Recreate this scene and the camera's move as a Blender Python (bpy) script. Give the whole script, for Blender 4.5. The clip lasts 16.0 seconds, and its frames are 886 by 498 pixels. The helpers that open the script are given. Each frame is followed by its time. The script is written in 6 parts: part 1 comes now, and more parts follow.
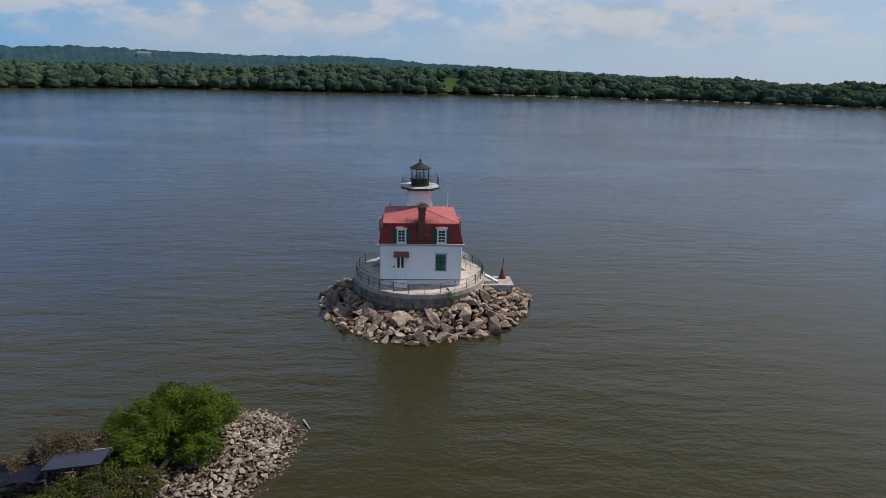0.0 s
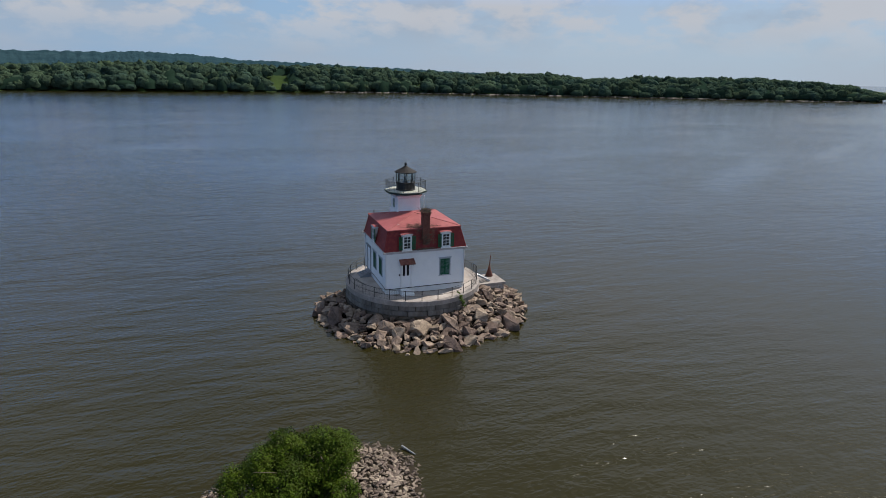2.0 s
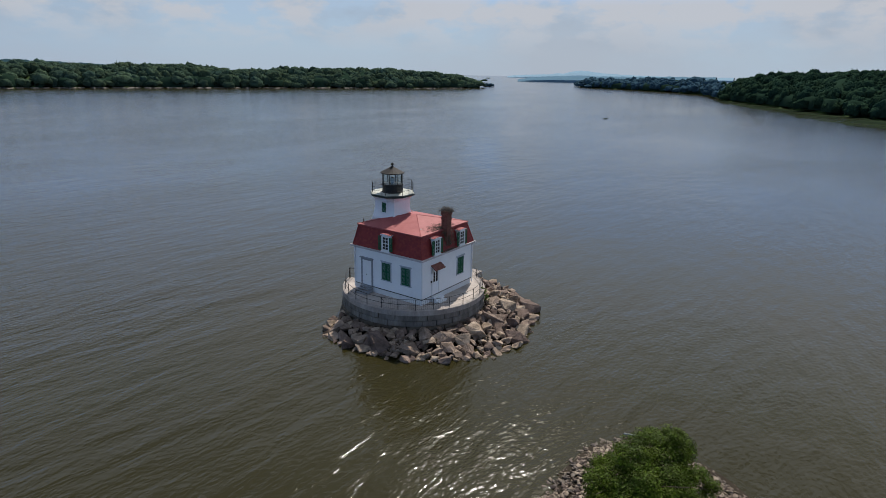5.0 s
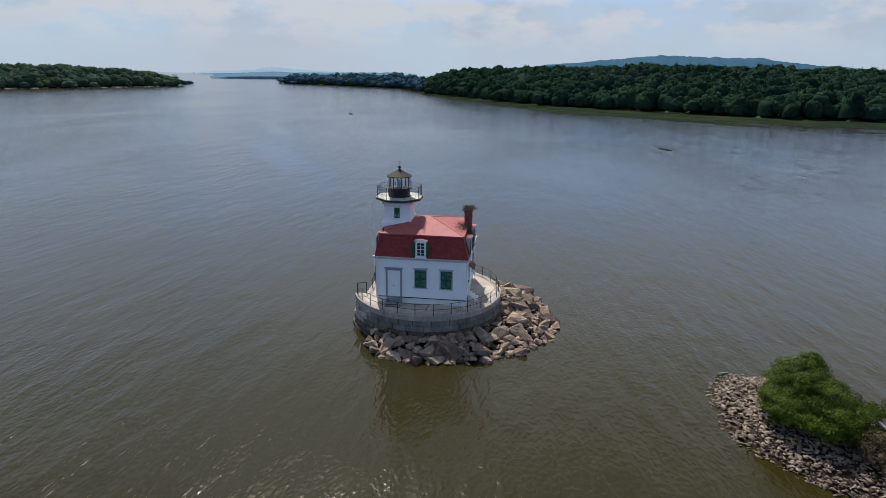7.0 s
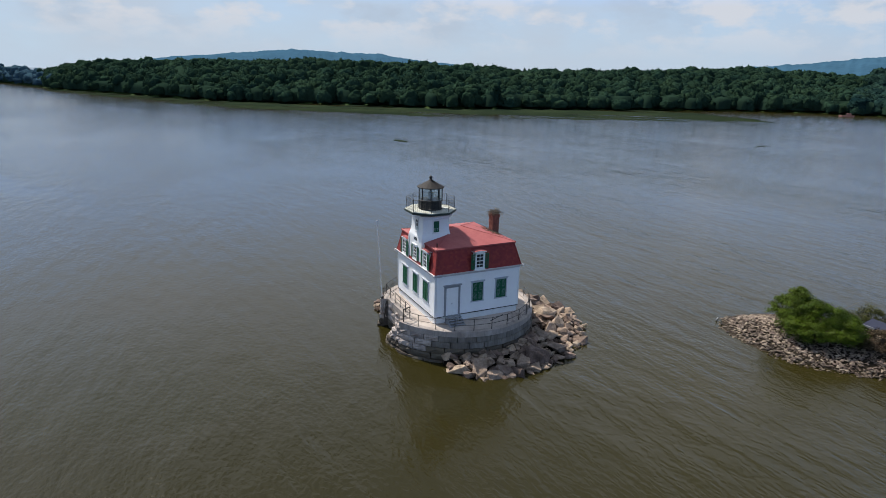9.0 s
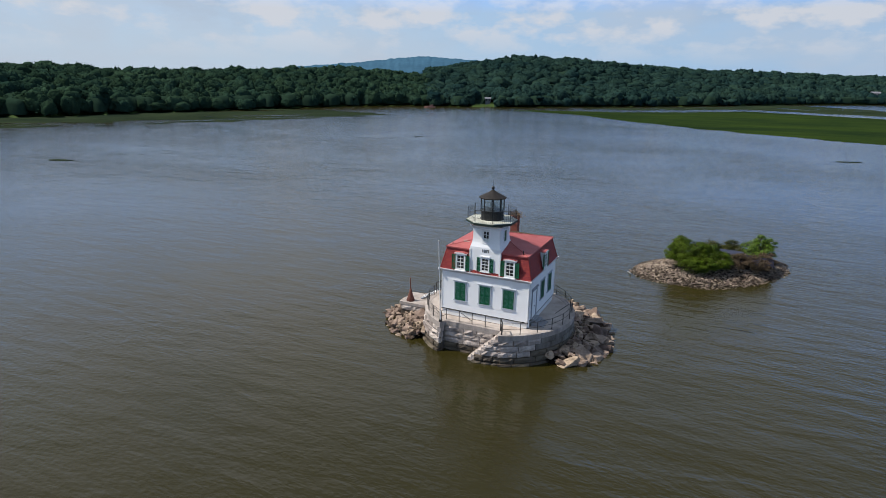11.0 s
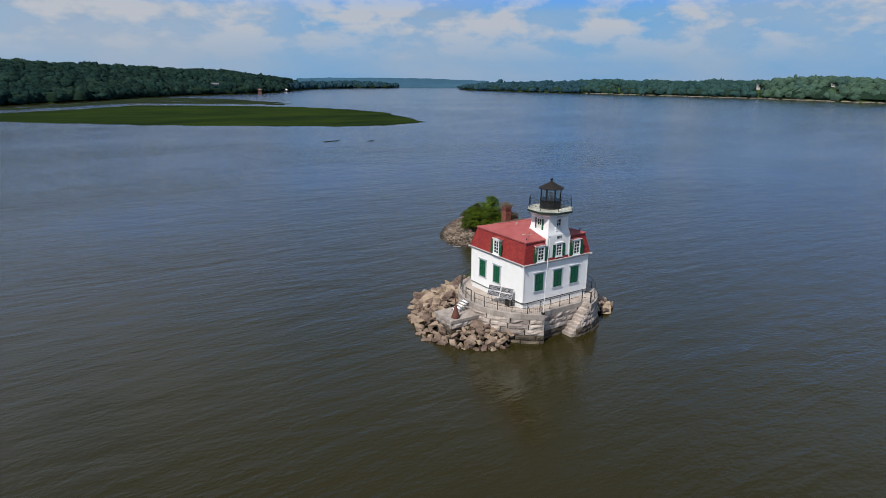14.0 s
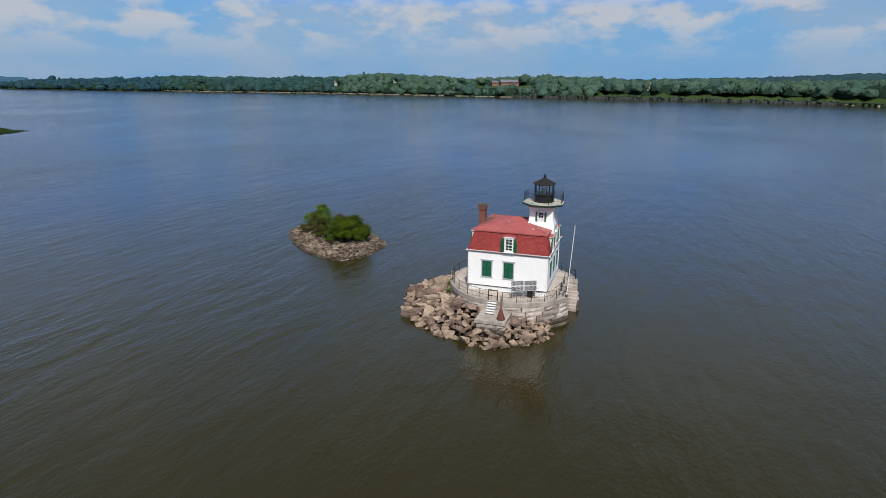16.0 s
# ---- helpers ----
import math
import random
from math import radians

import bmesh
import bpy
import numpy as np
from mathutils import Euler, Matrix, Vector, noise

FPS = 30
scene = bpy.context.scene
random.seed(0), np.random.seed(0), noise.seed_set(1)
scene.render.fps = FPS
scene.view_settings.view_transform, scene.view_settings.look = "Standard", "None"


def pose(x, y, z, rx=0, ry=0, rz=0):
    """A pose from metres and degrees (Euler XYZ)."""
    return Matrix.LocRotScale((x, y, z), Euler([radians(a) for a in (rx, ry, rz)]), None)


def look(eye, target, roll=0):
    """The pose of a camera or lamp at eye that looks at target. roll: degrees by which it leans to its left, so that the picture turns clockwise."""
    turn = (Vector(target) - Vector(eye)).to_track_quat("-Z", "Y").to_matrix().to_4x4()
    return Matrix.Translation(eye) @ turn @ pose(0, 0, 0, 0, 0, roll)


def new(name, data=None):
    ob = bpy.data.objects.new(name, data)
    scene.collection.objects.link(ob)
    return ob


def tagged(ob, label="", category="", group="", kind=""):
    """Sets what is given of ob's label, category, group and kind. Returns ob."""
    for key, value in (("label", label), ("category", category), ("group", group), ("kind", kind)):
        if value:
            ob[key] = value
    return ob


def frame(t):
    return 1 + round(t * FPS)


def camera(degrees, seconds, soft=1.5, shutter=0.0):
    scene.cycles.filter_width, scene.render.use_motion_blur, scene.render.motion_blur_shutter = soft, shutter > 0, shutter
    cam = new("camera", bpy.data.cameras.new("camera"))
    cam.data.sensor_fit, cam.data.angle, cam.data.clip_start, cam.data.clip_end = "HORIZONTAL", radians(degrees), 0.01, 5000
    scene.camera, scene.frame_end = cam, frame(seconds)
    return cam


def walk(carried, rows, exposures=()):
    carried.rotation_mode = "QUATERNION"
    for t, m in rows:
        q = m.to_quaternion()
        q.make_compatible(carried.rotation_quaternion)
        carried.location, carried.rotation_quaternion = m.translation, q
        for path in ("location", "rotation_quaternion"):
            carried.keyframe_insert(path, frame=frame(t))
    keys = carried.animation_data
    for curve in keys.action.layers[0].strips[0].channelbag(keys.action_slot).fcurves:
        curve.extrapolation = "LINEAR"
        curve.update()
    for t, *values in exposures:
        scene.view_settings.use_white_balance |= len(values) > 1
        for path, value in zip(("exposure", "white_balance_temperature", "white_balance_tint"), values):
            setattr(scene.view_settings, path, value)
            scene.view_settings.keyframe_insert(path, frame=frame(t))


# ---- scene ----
cam = camera(73.0, 16.0, soft=0.9)
PATH = [
    (0, (-1.857, -60.615, 22.688), (-1.721, -58.702, 22.121), 1.6),
    (0.5, (-5.57, -60.026, 22.691), (-5.308, -58.126, 22.123), 1.6),
    (1, (-9.54, -59.179, 22.699), (-9.146, -57.302, 22.132), 1.5),
    (1.5, (-13.777, -57.915, 22.725), (-13.241, -56.073, 22.159), 1.4),
    (2, (-18.195, -56.269, 22.743), (-17.511, -54.477, 22.179), 1.3),
    (2.5, (-22.832, -54.185, 22.793), (-21.992, -52.459, 22.23), 1.3),
    (3, (-27.48, -51.648, 22.799), (-26.486, -50.006, 22.238), 1.2),
    (3.5, (-31.891, -48.425, 22.784), (-30.746, -46.883, 22.224), 1.1),
    (4, (-35.957, -44.169, 22.616), (-34.665, -42.75, 22.053), 1.0),
    (6.5, (-51.849, -15.367, 21.861), (-49.991, -14.886, 21.298), 1.2),
    (7, (-53.159, -8.063, 21.863), (-51.254, -7.823, 21.3), 0.9),
    (7.5, (-53.415, -0.243, 21.919), (-51.495, -0.262, 21.357), 1.0),
    (8, (-52.392, 7.689, 21.993), (-50.493, 7.407, 21.433), 1.0),
    (10.5, (-25.729, 44.624, 22.158), (-24.631, 43.045, 21.608), 1.4),
    (11, (-17.525, 49.585, 22.361), (-16.704, 47.845, 21.817), 0.9),
    (11.5, (-8.162, 52.678, 22.446), (-7.647, 50.823, 21.902), 0.9),
    (12, (1.194, 54.023, 22.42), (1.398, 52.109, 21.878), 0.8),
    (12.5, (10.856, 53.774, 22.408), (10.737, 51.852, 21.867), 0.6),
    (13, (20.602, 52.06, 22.466), (20.159, 50.186, 21.926), 0.5),
    (13.5, (29.669, 48.471, 22.46), (28.918, 46.698, 21.919), 0.3),
    (14, (37.982, 43.143, 22.425), (36.937, 41.527, 21.88), 0.3),
    (14.5, (45.169, 36.585, 22.519), (43.867, 35.168, 21.976), 0.2),
    (15, (51.171, 29.15, 22.647), (49.652, 27.969, 22.099), 0.0),
    (15.5, (56.107, 20.824, 22.909), (54.41, 19.92, 22.359), 0.1),
    (16, (60.586, 11.768, 23.161), (58.759, 11.168, 22.611), 0.3),
]
walk(cam, [(t, look(eye, target, roll)) for t, eye, target, roll in PATH],
     exposures=((0, 0.06), (3.5, -0.02), (7, 0.22), (10.5, 0.40), (11.5, 0.17), (12.5, 0.08), (14.5, -0.02), (16, 0.03)))

# ---------------------------------------------------------------- light
WATER = -0.5          # level of the river
DECK = 2.13           # top of the pier
SUN_AZ, SUN_EL = radians(69), radians(53)
HAZE_AZ = radians(87)   # middle of the hazier half of the sky

world = bpy.data.worlds.new("river_sky")
scene.world = world
world.use_nodes = True
wn, wl = world.node_tree.nodes, world.node_tree.links
sky = wn.new("ShaderNodeTexSky")
sky.sky_type = "NISHITA"
sky.sun_disc = False
sky.sun_elevation, sky.sun_rotation = SUN_EL, SUN_AZ
sky.air_density, sky.dust_density, sky.ozone_density = 1.0, 0.5, 2.5
bg = wn["Background"]
bg.inputs["Strength"].default_value = 0.088


def sky_map(value, a, b, c, d):
    q = wn.new("ShaderNodeMapRange")
    for key, v in zip(("From Min", "From Max", "To Min", "To Max"), (a, b, c, d)):
        q.inputs[key].default_value = v
    wl.new(value, q.inputs["Value"])
    return q.outputs[0]


def sky_math(op, a, b):
    q = wn.new("ShaderNodeMath"); q.operation = op
    for i, v in enumerate((a, b)):
        if isinstance(v, (int, float)):
            q.inputs[i].default_value = v
        else:
            wl.new(v, q.inputs[i])
    return q.outputs[0]


def sky_mix(fac, a, b, blend="MIX"):
    q = wn.new("ShaderNodeMix"); q.data_type = "RGBA"; q.blend_type = blend
    for key, v in (("Factor", fac), ("A", a), ("B", b)):
        if isinstance(v, (int, float, tuple)):
            q.inputs[key].default_value = v
        else:
            wl.new(v, q.inputs[key])
    return q.outputs["Result"]


def cloud_noise(scale, lo, hi, detail, seed):
    mp = wn.new("ShaderNodeMapping"); mp.inputs["Scale"].default_value = (1, 1, 2.3); mp.inputs["Location"].default_value = (seed, 0, 0)
    wl.new(ways.outputs["Generated"], mp.inputs[0])
    t = wn.new("ShaderNodeTexNoise")
    t.inputs["Scale"].default_value, t.inputs["Detail"].default_value, t.inputs["Roughness"].default_value = scale, detail, 0.56
    wl.new(mp.outputs[0], t.inputs["Vector"])
    return sky_map(t.outputs["Fac"], lo, hi, 0, 1)


ways = wn.new("ShaderNodeTexCoord")
apart = wn.new("ShaderNodeSeparateXYZ")
wl.new(ways.outputs["Generated"], apart.inputs[0])
height = apart.outputs["Z"]
toward = sky_math("ADD", sky_math("MULTIPLY", apart.outputs["X"], math.sin(HAZE_AZ)), sky_math("MULTIPLY", apart.outputs["Y"], math.cos(HAZE_AZ)))
glare = sky_map(toward, -0.6, 0.6, 0, 1)            # the humid air is whiter on the sun's side
blue = sky_mix(1.0, sky.outputs["Color"], (0.60, 1.0, 1.42, 1), "MULTIPLY")
veil = sky_mix(glare, (1.9, 4.0, 6.9, 1), (4.5, 5.4, 6.6, 1))
low = sky_math("MAXIMUM", sky_map(height, 0.0, 0.62, 0.95, 0.0), sky_math("MULTIPLY", glare, sky_map(height, 0.2, 0.9, 0.85, 0.35)))
hazy = sky_mix(low, blue, veil)
hazy = sky_mix(sky_map(height, 0.35, 0.85, 0, 0.75), hazy, (1.5, 2.0, 2.7, 1))      # thin cloud overhead
sheet = sky_math("MULTIPLY", cloud_noise(3.2, 0.40, 0.66, 7, 3.0), sky_map(glare, 0, 1, 0.55, 0.75))
clouds = sky_mix(sheet, hazy, (4.5, 5.0, 5.8, 1))
grey = sky_math("MULTIPLY", cloud_noise(6.0, 0.50, 0.68, 6, 8.0), sky_math("MULTIPLY", sky_map(height, 0.03, 0.09, 0, 0.6), sky_map(glare, 0, 1, 0.3, 0.8)))
clouds = sky_mix(grey, clouds, (3.5, 3.9, 4.6, 1))
puffs = sky_math("MULTIPLY", cloud_noise(11.0, 0.455, 0.575, 10, 0.0), sky_math("MULTIPLY", sky_map(height, 0.025, 0.08, 0, 0.85), sky_map(height, 0.12, 0.2, 1, 0.3)))
whole = sky_mix(puffs, clouds, (5.8, 6.0, 6.5, 1))
bank = sky_math("MULTIPLY", sky_math("MULTIPLY", sky_map(height, 0.22, 0.34, 0, 1), sky_map(height, 0.46, 0.64, 1, 0)), sky_map(glare, 0, 1, 0.8, 1))     # unseen brighter band added to lighten the river's reflections
deep = sky_math("MULTIPLY", sky_map(height, 0.10, 0.14, 0, 1), sky_map(height, 0.20, 0.28, 1, 0))     # unseen bluer band added to tint the far water's reflections
whole = sky_mix(deep, whole, sky_mix(glare, (0.58, 0.93, 1.5, 1), (0.92, 1.15, 1.5, 1)), "MULTIPLY")
wl.new(sky_mix(bank, whole, sky_mix(glare, (1.6, 1.55, 1.4, 1), (1.75, 1.58, 1.4, 1)), "MULTIPLY"), bg.inputs["Color"])

sun = new("sun", bpy.data.lights.new("sun", "SUN"))
sun.data.energy, sun.data.angle, sun.data.color = 4.9, radians(0.6), (1.0, 0.94, 0.86)
sun.matrix_world = look((100 * math.cos(SUN_EL) * math.sin(SUN_AZ), 100 * math.cos(SUN_EL) * math.cos(SUN_AZ), 100 * math.sin(SUN_EL)), (0, 0, 0))

# ---------------------------------------------------------------- materials


def material(name, colour, rough=0.7, vary=0.25, scale=2.0, fine=25.0, bump=0.3, dist=0.02, metal=0.0, second=None, island=0.0, objrand=0.0, stretch=(1, 1, 1), gloss=0.5):
    """A surface with variation at two scales: broad stains and fine grain, and relief from both."""
    m = bpy.data.materials.new(name)
    m.use_nodes = True
    n, l = m.node_tree.nodes, m.node_tree.links
    p = n["Principled BSDF"]
    p.inputs["Roughness"].default_value, p.inputs["Metallic"].default_value = rough, metal
    p.inputs["Specular IOR Level"].default_value = gloss
    co = n.new("ShaderNodeNewGeometry")
    mp = n.new("ShaderNodeMapping"); mp.inputs["Scale"].default_value = stretch
    l.new(co.outputs["Position"], mp.inputs[0])
    a = n.new("ShaderNodeTexNoise"); a.inputs["Scale"].default_value = scale; a.inputs["Detail"].default_value = 6; a.inputs["Roughness"].default_value = 0.65
    b = n.new("ShaderNodeTexNoise"); b.inputs["Scale"].default_value = fine; b.inputs["Detail"].default_value = 4
    l.new(mp.outputs[0], a.inputs["Vector"]); l.new(mp.outputs[0], b.inputs["Vector"])
    ra = n.new("ShaderNodeValToRGB")
    ra.color_ramp.elements[0].position, ra.color_ramp.elements[1].position = 0.3, 0.7
    other = second or tuple(c * (1 - vary) for c in colour)
    ra.color_ramp.elements[0].color, ra.color_ramp.elements[1].color = (*other, 1), (*colour, 1)
    l.new(a.outputs["Fac"], ra.inputs[0])
    hsv = n.new("ShaderNodeHueSaturation")
    l.new(ra.outputs["Color"], hsv.inputs["Color"])
    mr = n.new("ShaderNodeMapRange"); mr.inputs["To Min"].default_value, mr.inputs["To Max"].default_value = 1 - vary * 0.8, 1 + vary * 0.8
    l.new(b.outputs["Fac"], mr.inputs["Value"])
    value = mr.outputs[0]
    for amount, node, out in ((island, "ShaderNodeNewGeometry", "Random Per Island"), (objrand, "ShaderNodeObjectInfo", "Random")):
        if amount:
            g = n.new(node)
            m2 = n.new("ShaderNodeMapRange"); m2.inputs["To Min"].default_value, m2.inputs["To Max"].default_value = 1 - amount, 1 + amount
            l.new(g.outputs[out], m2.inputs["Value"])
            mul = n.new("ShaderNodeMath"); mul.operation = "MULTIPLY"
            l.new(value, mul.inputs[0]); l.new(m2.outputs[0], mul.inputs[1])
            value = mul.outputs[0]
            hu = n.new("ShaderNodeMapRange"); hu.inputs["To Min"].default_value, hu.inputs["To Max"].default_value = 0.5 - 0.035 * amount, 0.5 + 0.035 * amount
            l.new(g.outputs[out], hu.inputs["Value"]); l.new(hu.outputs[0], hsv.inputs["Hue"])
    l.new(value, hsv.inputs["Value"])
    l.new(hsv.outputs["Color"], p.inputs["Base Color"])
    if bump:
        mixh = n.new("ShaderNodeMath"); mixh.operation = "ADD"
        l.new(a.outputs["Fac"], mixh.inputs[0]); l.new(b.outputs["Fac"], mixh.inputs[1])
        bp = n.new("ShaderNodeBump"); bp.inputs["Strength"].default_value, bp.inputs["Distance"].default_value = bump, dist
        l.new(mixh.outputs[0], bp.inputs["Height"]); l.new(bp.outputs[0], p.inputs["Normal"])
    return m


WHITE = material("white_paint", (0.79, 0.80, 0.81), 0.55, 0.07, 1.2, 18, 0.15, 0.01)
CASING = material("grey_blue_casing", (0.40, 0.435, 0.48), 0.6, 0.15, 2.0, 20, 0.1, 0.01)
CORNICE = material("dulled_cornice_paint", (0.56, 0.54, 0.545), 0.6, 0.18, 2.0, 20, 0.1, 0.01, second=(0.40, 0.36, 0.36))
TRIM = material("white_trim", (0.74, 0.745, 0.75), 0.5, 0.08, 2.0, 20, 0.1, 0.01)
FOUND = material("painted_foundation", (0.72, 0.73, 0.73), 0.7, 0.15, 1.5, 20, 0.3, 0.02)
GREEN = material("green_shutter_paint", (0.004, 0.10, 0.045), 0.45, 0.2, 2, 30, 0.1, 0.01)
RED = material("red_shingle", (0.235, 0.024, 0.022), 0.62, 0.18, 1.2, 30, 0.3, 0.01, island=0.14, gloss=0.35)
ROOF = material("faded_red_roof", (0.35, 0.095, 0.092), 0.65, 0.16, 0.9, 22, 0.2, 0.01, second=(0.255, 0.058, 0.058), gloss=0.3)
BRICK = material("old_brick", (0.25, 0.105, 0.078), 0.9, 0.35, 3, 30, 0.6, 0.03, second=(0.13, 0.05, 0.038), gloss=0.2)
IRON = material("black_iron", (0.012, 0.013, 0.014), 0.45, 0.3, 6, 40, 0.2, 0.01, metal=0.2)
LROOF = material("lantern_roof_iron", (0.02, 0.017, 0.016), 0.7, 0.3, 3, 30, 0.2, 0.01, gloss=0.2)
RAILM = material("galvanised_dark_rail", (0.022, 0.02, 0.019), 0.6, 0.3, 5, 40, 0.2, 0.01, metal=0.2)
PALE = material("stained_gallery_floor", (0.52, 0.54, 0.47), 0.6, 0.18, 1.6, 30, 0.2, 0.01, second=(0.27, 0.26, 0.21))
DARKG = material("dark_green_cornice_paint", (0.012, 0.028, 0.022), 0.5, 0.3, 3, 30, 0.2, 0.01)
CONC = material("deck_concrete", (0.47, 0.415, 0.37), 0.85, 0.2, 0.5, 14, 0.4, 0.02, second=(0.25, 0.205, 0.175))
COPE = material("coping_concrete", (0.40, 0.355, 0.325), 0.88, 0.3, 1.1, 12, 0.5, 0.03, second=(0.20, 0.175, 0.158), stretch=(1, 1, 0.35), gloss=0.2)
GRANITE = material("pier_granite", (0.46, 0.40, 0.365), 0.85, 0.35, 1.0, 9, 0.7, 0.05, second=(0.17, 0.143, 0.128), objrand=0.22, stretch=(1, 1, 0.6), gloss=0.25)
GRANITE_W = material("wet_tide_stone", (0.12, 0.095, 0.07), 0.7, 0.35, 0.9, 9, 0.7, 0.06, second=(0.04, 0.034, 0.026), objrand=0.3, gloss=0.3)
# Streaked stone about half as bright as GRANITE, for the west and south faces.
GRANITE_D = material("dark_streaked_stone", (0.225, 0.207, 0.188), 0.9, 0.35, 1.0, 9, 0.5, 0.03, second=(0.075, 0.067, 0.058), objrand=0.14, stretch=(1, 1, 0.3), gloss=0.1)
MORTAR = material("pier_core", (0.095, 0.082, 0.07), 0.95, 0.3, 2, 12, 0.6, 0.04)
ROCK = material("riprap_stone", (0.325, 0.243, 0.190), 0.85, 0.38, 1.3, 8, 0.9, 0.08, second=(0.095, 0.068, 0.051), objrand=0.45, gloss=0.2)
# ROCKF and MOUND fill between boulders; the gaps' shade is in their dark colours.
ROCKF = material("gap_shaded_stone", (0.12, 0.088, 0.067), 0.85, 0.35, 1.3, 9, 1.0, 0.09, second=(0.04, 0.03, 0.023), island=0.5, gloss=0.1)
MOUND = material("gap_shade_rubble", (0.012, 0.010, 0.008), 0.95, 0.4, 1.5, 10, 0.8, 0.1, gloss=0.0)
COBBLE = material("island_stone", (0.27, 0.212, 0.17), 0.85, 0.35, 0.45, 14, 0.5, 0.03, second=(0.10, 0.076, 0.058), objrand=0.5, gloss=0.2)
COBBLES = material("island_stone_bed", (0.27, 0.212, 0.17), 0.85, 0.35, 0.45, 14, 0.5, 0.03, second=(0.10, 0.076, 0.058), island=0.55, gloss=0.2)
COBBLEW = material("wet_island_stone", (0.13, 0.095, 0.07), 0.6, 0.35, 0.8, 14, 0.5, 0.03, second=(0.06, 0.045, 0.034), island=0.5, gloss=0.35)
SILT = material("wet_silt", (0.036, 0.028, 0.019), 0.9, 0.35, 0.8, 6, 0.5, 0.05, gloss=0.1)
LEAF = material("bush_leaf", (0.066, 0.098, 0.004), 0.6, 0.35, 0.8, 8, 0.0, second=(0.020, 0.038, 0.002), island=0.5, gloss=0.1)
LEAF3 = material("olive_brown_leaf", (0.05, 0.048, 0.010), 0.7, 0.35, 0.5, 8, 0.0, second=(0.028, 0.036, 0.006), island=0.4, gloss=0.1)
LEAF2 = material("light_bush_leaf", (0.085, 0.140, 0.007), 0.55, 0.3, 0.6, 8, 0.0, second=(0.045, 0.085, 0.006), island=0.4, gloss=0.2)
DRYLEAF = material("dry_brown_twigs", (0.09, 0.062, 0.042), 0.9, 0.3, 0.8, 8, 0.0, second=(0.045, 0.036, 0.02), island=0.4, gloss=0.1)
BARK = material("bark", (0.11, 0.085, 0.06), 0.9, 0.3, 4, 30, 0.5, 0.02)
STICK = material("nest_sticks", (0.13, 0.095, 0.065), 0.9, 0.3, 4, 30, 0.2, 0.02, island=0.4)
# Nearer woods: base colour darkened for cloud shade, bluish for haze.
FOREST = material("cloud_shade_canopy", (0.024, 0.045, 0.025), 0.9, 0.35, 0.05, 0.6, 0.8, 1.2, second=(0.010, 0.025, 0.019), island=0.22, gloss=0.0)
# Colour of the sheet below the crowns, darkened to pass for shade between trees.
UNDER = material("understorey_shade", (0.018, 0.036, 0.024), 0.9, 0.3, 0.08, 0.5, 0.3, 0.5, gloss=0.0)
MARSH = material("pale_marsh_grass", (0.27, 0.285, 0.20), 0.9, 0.25, 0.05, 0.6, 0.3, 0.2, second=(0.15, 0.175, 0.12), gloss=0.05)
SHORE_STONE = material("shore_stones", (0.26, 0.235, 0.205), 0.9, 0.35, 0.3, 2.0, 0.5, 0.2, second=(0.11, 0.10, 0.088), gloss=0.1)
BANK_STONE = material("dark_embankment_stone", (0.055, 0.058, 0.062), 0.9, 0.35, 0.4, 2.0, 0.5, 0.2, second=(0.022, 0.026, 0.03), gloss=0.1)
# Distant woods: river haze is mixed into each base colour as a blue tint.
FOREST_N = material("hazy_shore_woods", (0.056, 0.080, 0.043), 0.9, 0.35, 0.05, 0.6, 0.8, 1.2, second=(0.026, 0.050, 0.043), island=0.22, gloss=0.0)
FOREST_W = material("haze_tinted_green_woods", (0.062, 0.105, 0.066), 0.9, 0.3, 0.04, 0.6, 0.8, 1.2, second=(0.036, 0.072, 0.066), island=0.16, gloss=0.0)
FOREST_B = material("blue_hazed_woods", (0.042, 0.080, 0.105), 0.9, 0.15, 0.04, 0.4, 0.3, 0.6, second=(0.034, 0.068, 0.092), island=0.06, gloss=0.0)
FOREST_P = material("haze_blue_point_woods", (0.024, 0.058, 0.076), 0.9, 0.2, 0.03, 0.4, 0.5, 0.6, second=(0.016, 0.044, 0.062), island=0.1, gloss=0.0)
FOREST_Q = material("haze_blue_green_woods", (0.032, 0.070, 0.060), 0.9, 0.25, 0.03, 0.4, 0.6, 0.9, second=(0.020, 0.050, 0.054), island=0.14, gloss=0.0)
# Hillside under cloud: its shade is put into this darker, bluer green.
FOREST_H = material("cloud_shade_hill_woods", (0.021, 0.042, 0.030), 0.9, 0.35, 0.03, 0.5, 0.8, 1.2, second=(0.006, 0.018, 0.020), island=0.22, gloss=0.0)
# Ridge colours carry the aerial haze: the further the hill, the paler and bluer.
FOREST_FAR = material("haze_tinted_far_woods", (0.034, 0.067, 0.078), 0.9, 0.3, 0.02, 0.2, 0.8, 3.0, second=(0.018, 0.042, 0.055), gloss=0)
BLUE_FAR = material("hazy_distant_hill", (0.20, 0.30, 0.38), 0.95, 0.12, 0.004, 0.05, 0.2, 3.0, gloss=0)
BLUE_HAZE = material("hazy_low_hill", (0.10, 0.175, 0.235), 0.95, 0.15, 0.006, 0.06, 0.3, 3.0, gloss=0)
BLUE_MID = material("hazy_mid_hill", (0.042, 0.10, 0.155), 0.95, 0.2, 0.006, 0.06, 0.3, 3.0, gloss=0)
GRASS = material("meadow_grass", (0.042, 0.068, 0.017), 0.9, 0.3, 0.03, 0.5, 0.3, 0.3, second=(0.022, 0.042, 0.012), gloss=0.05)
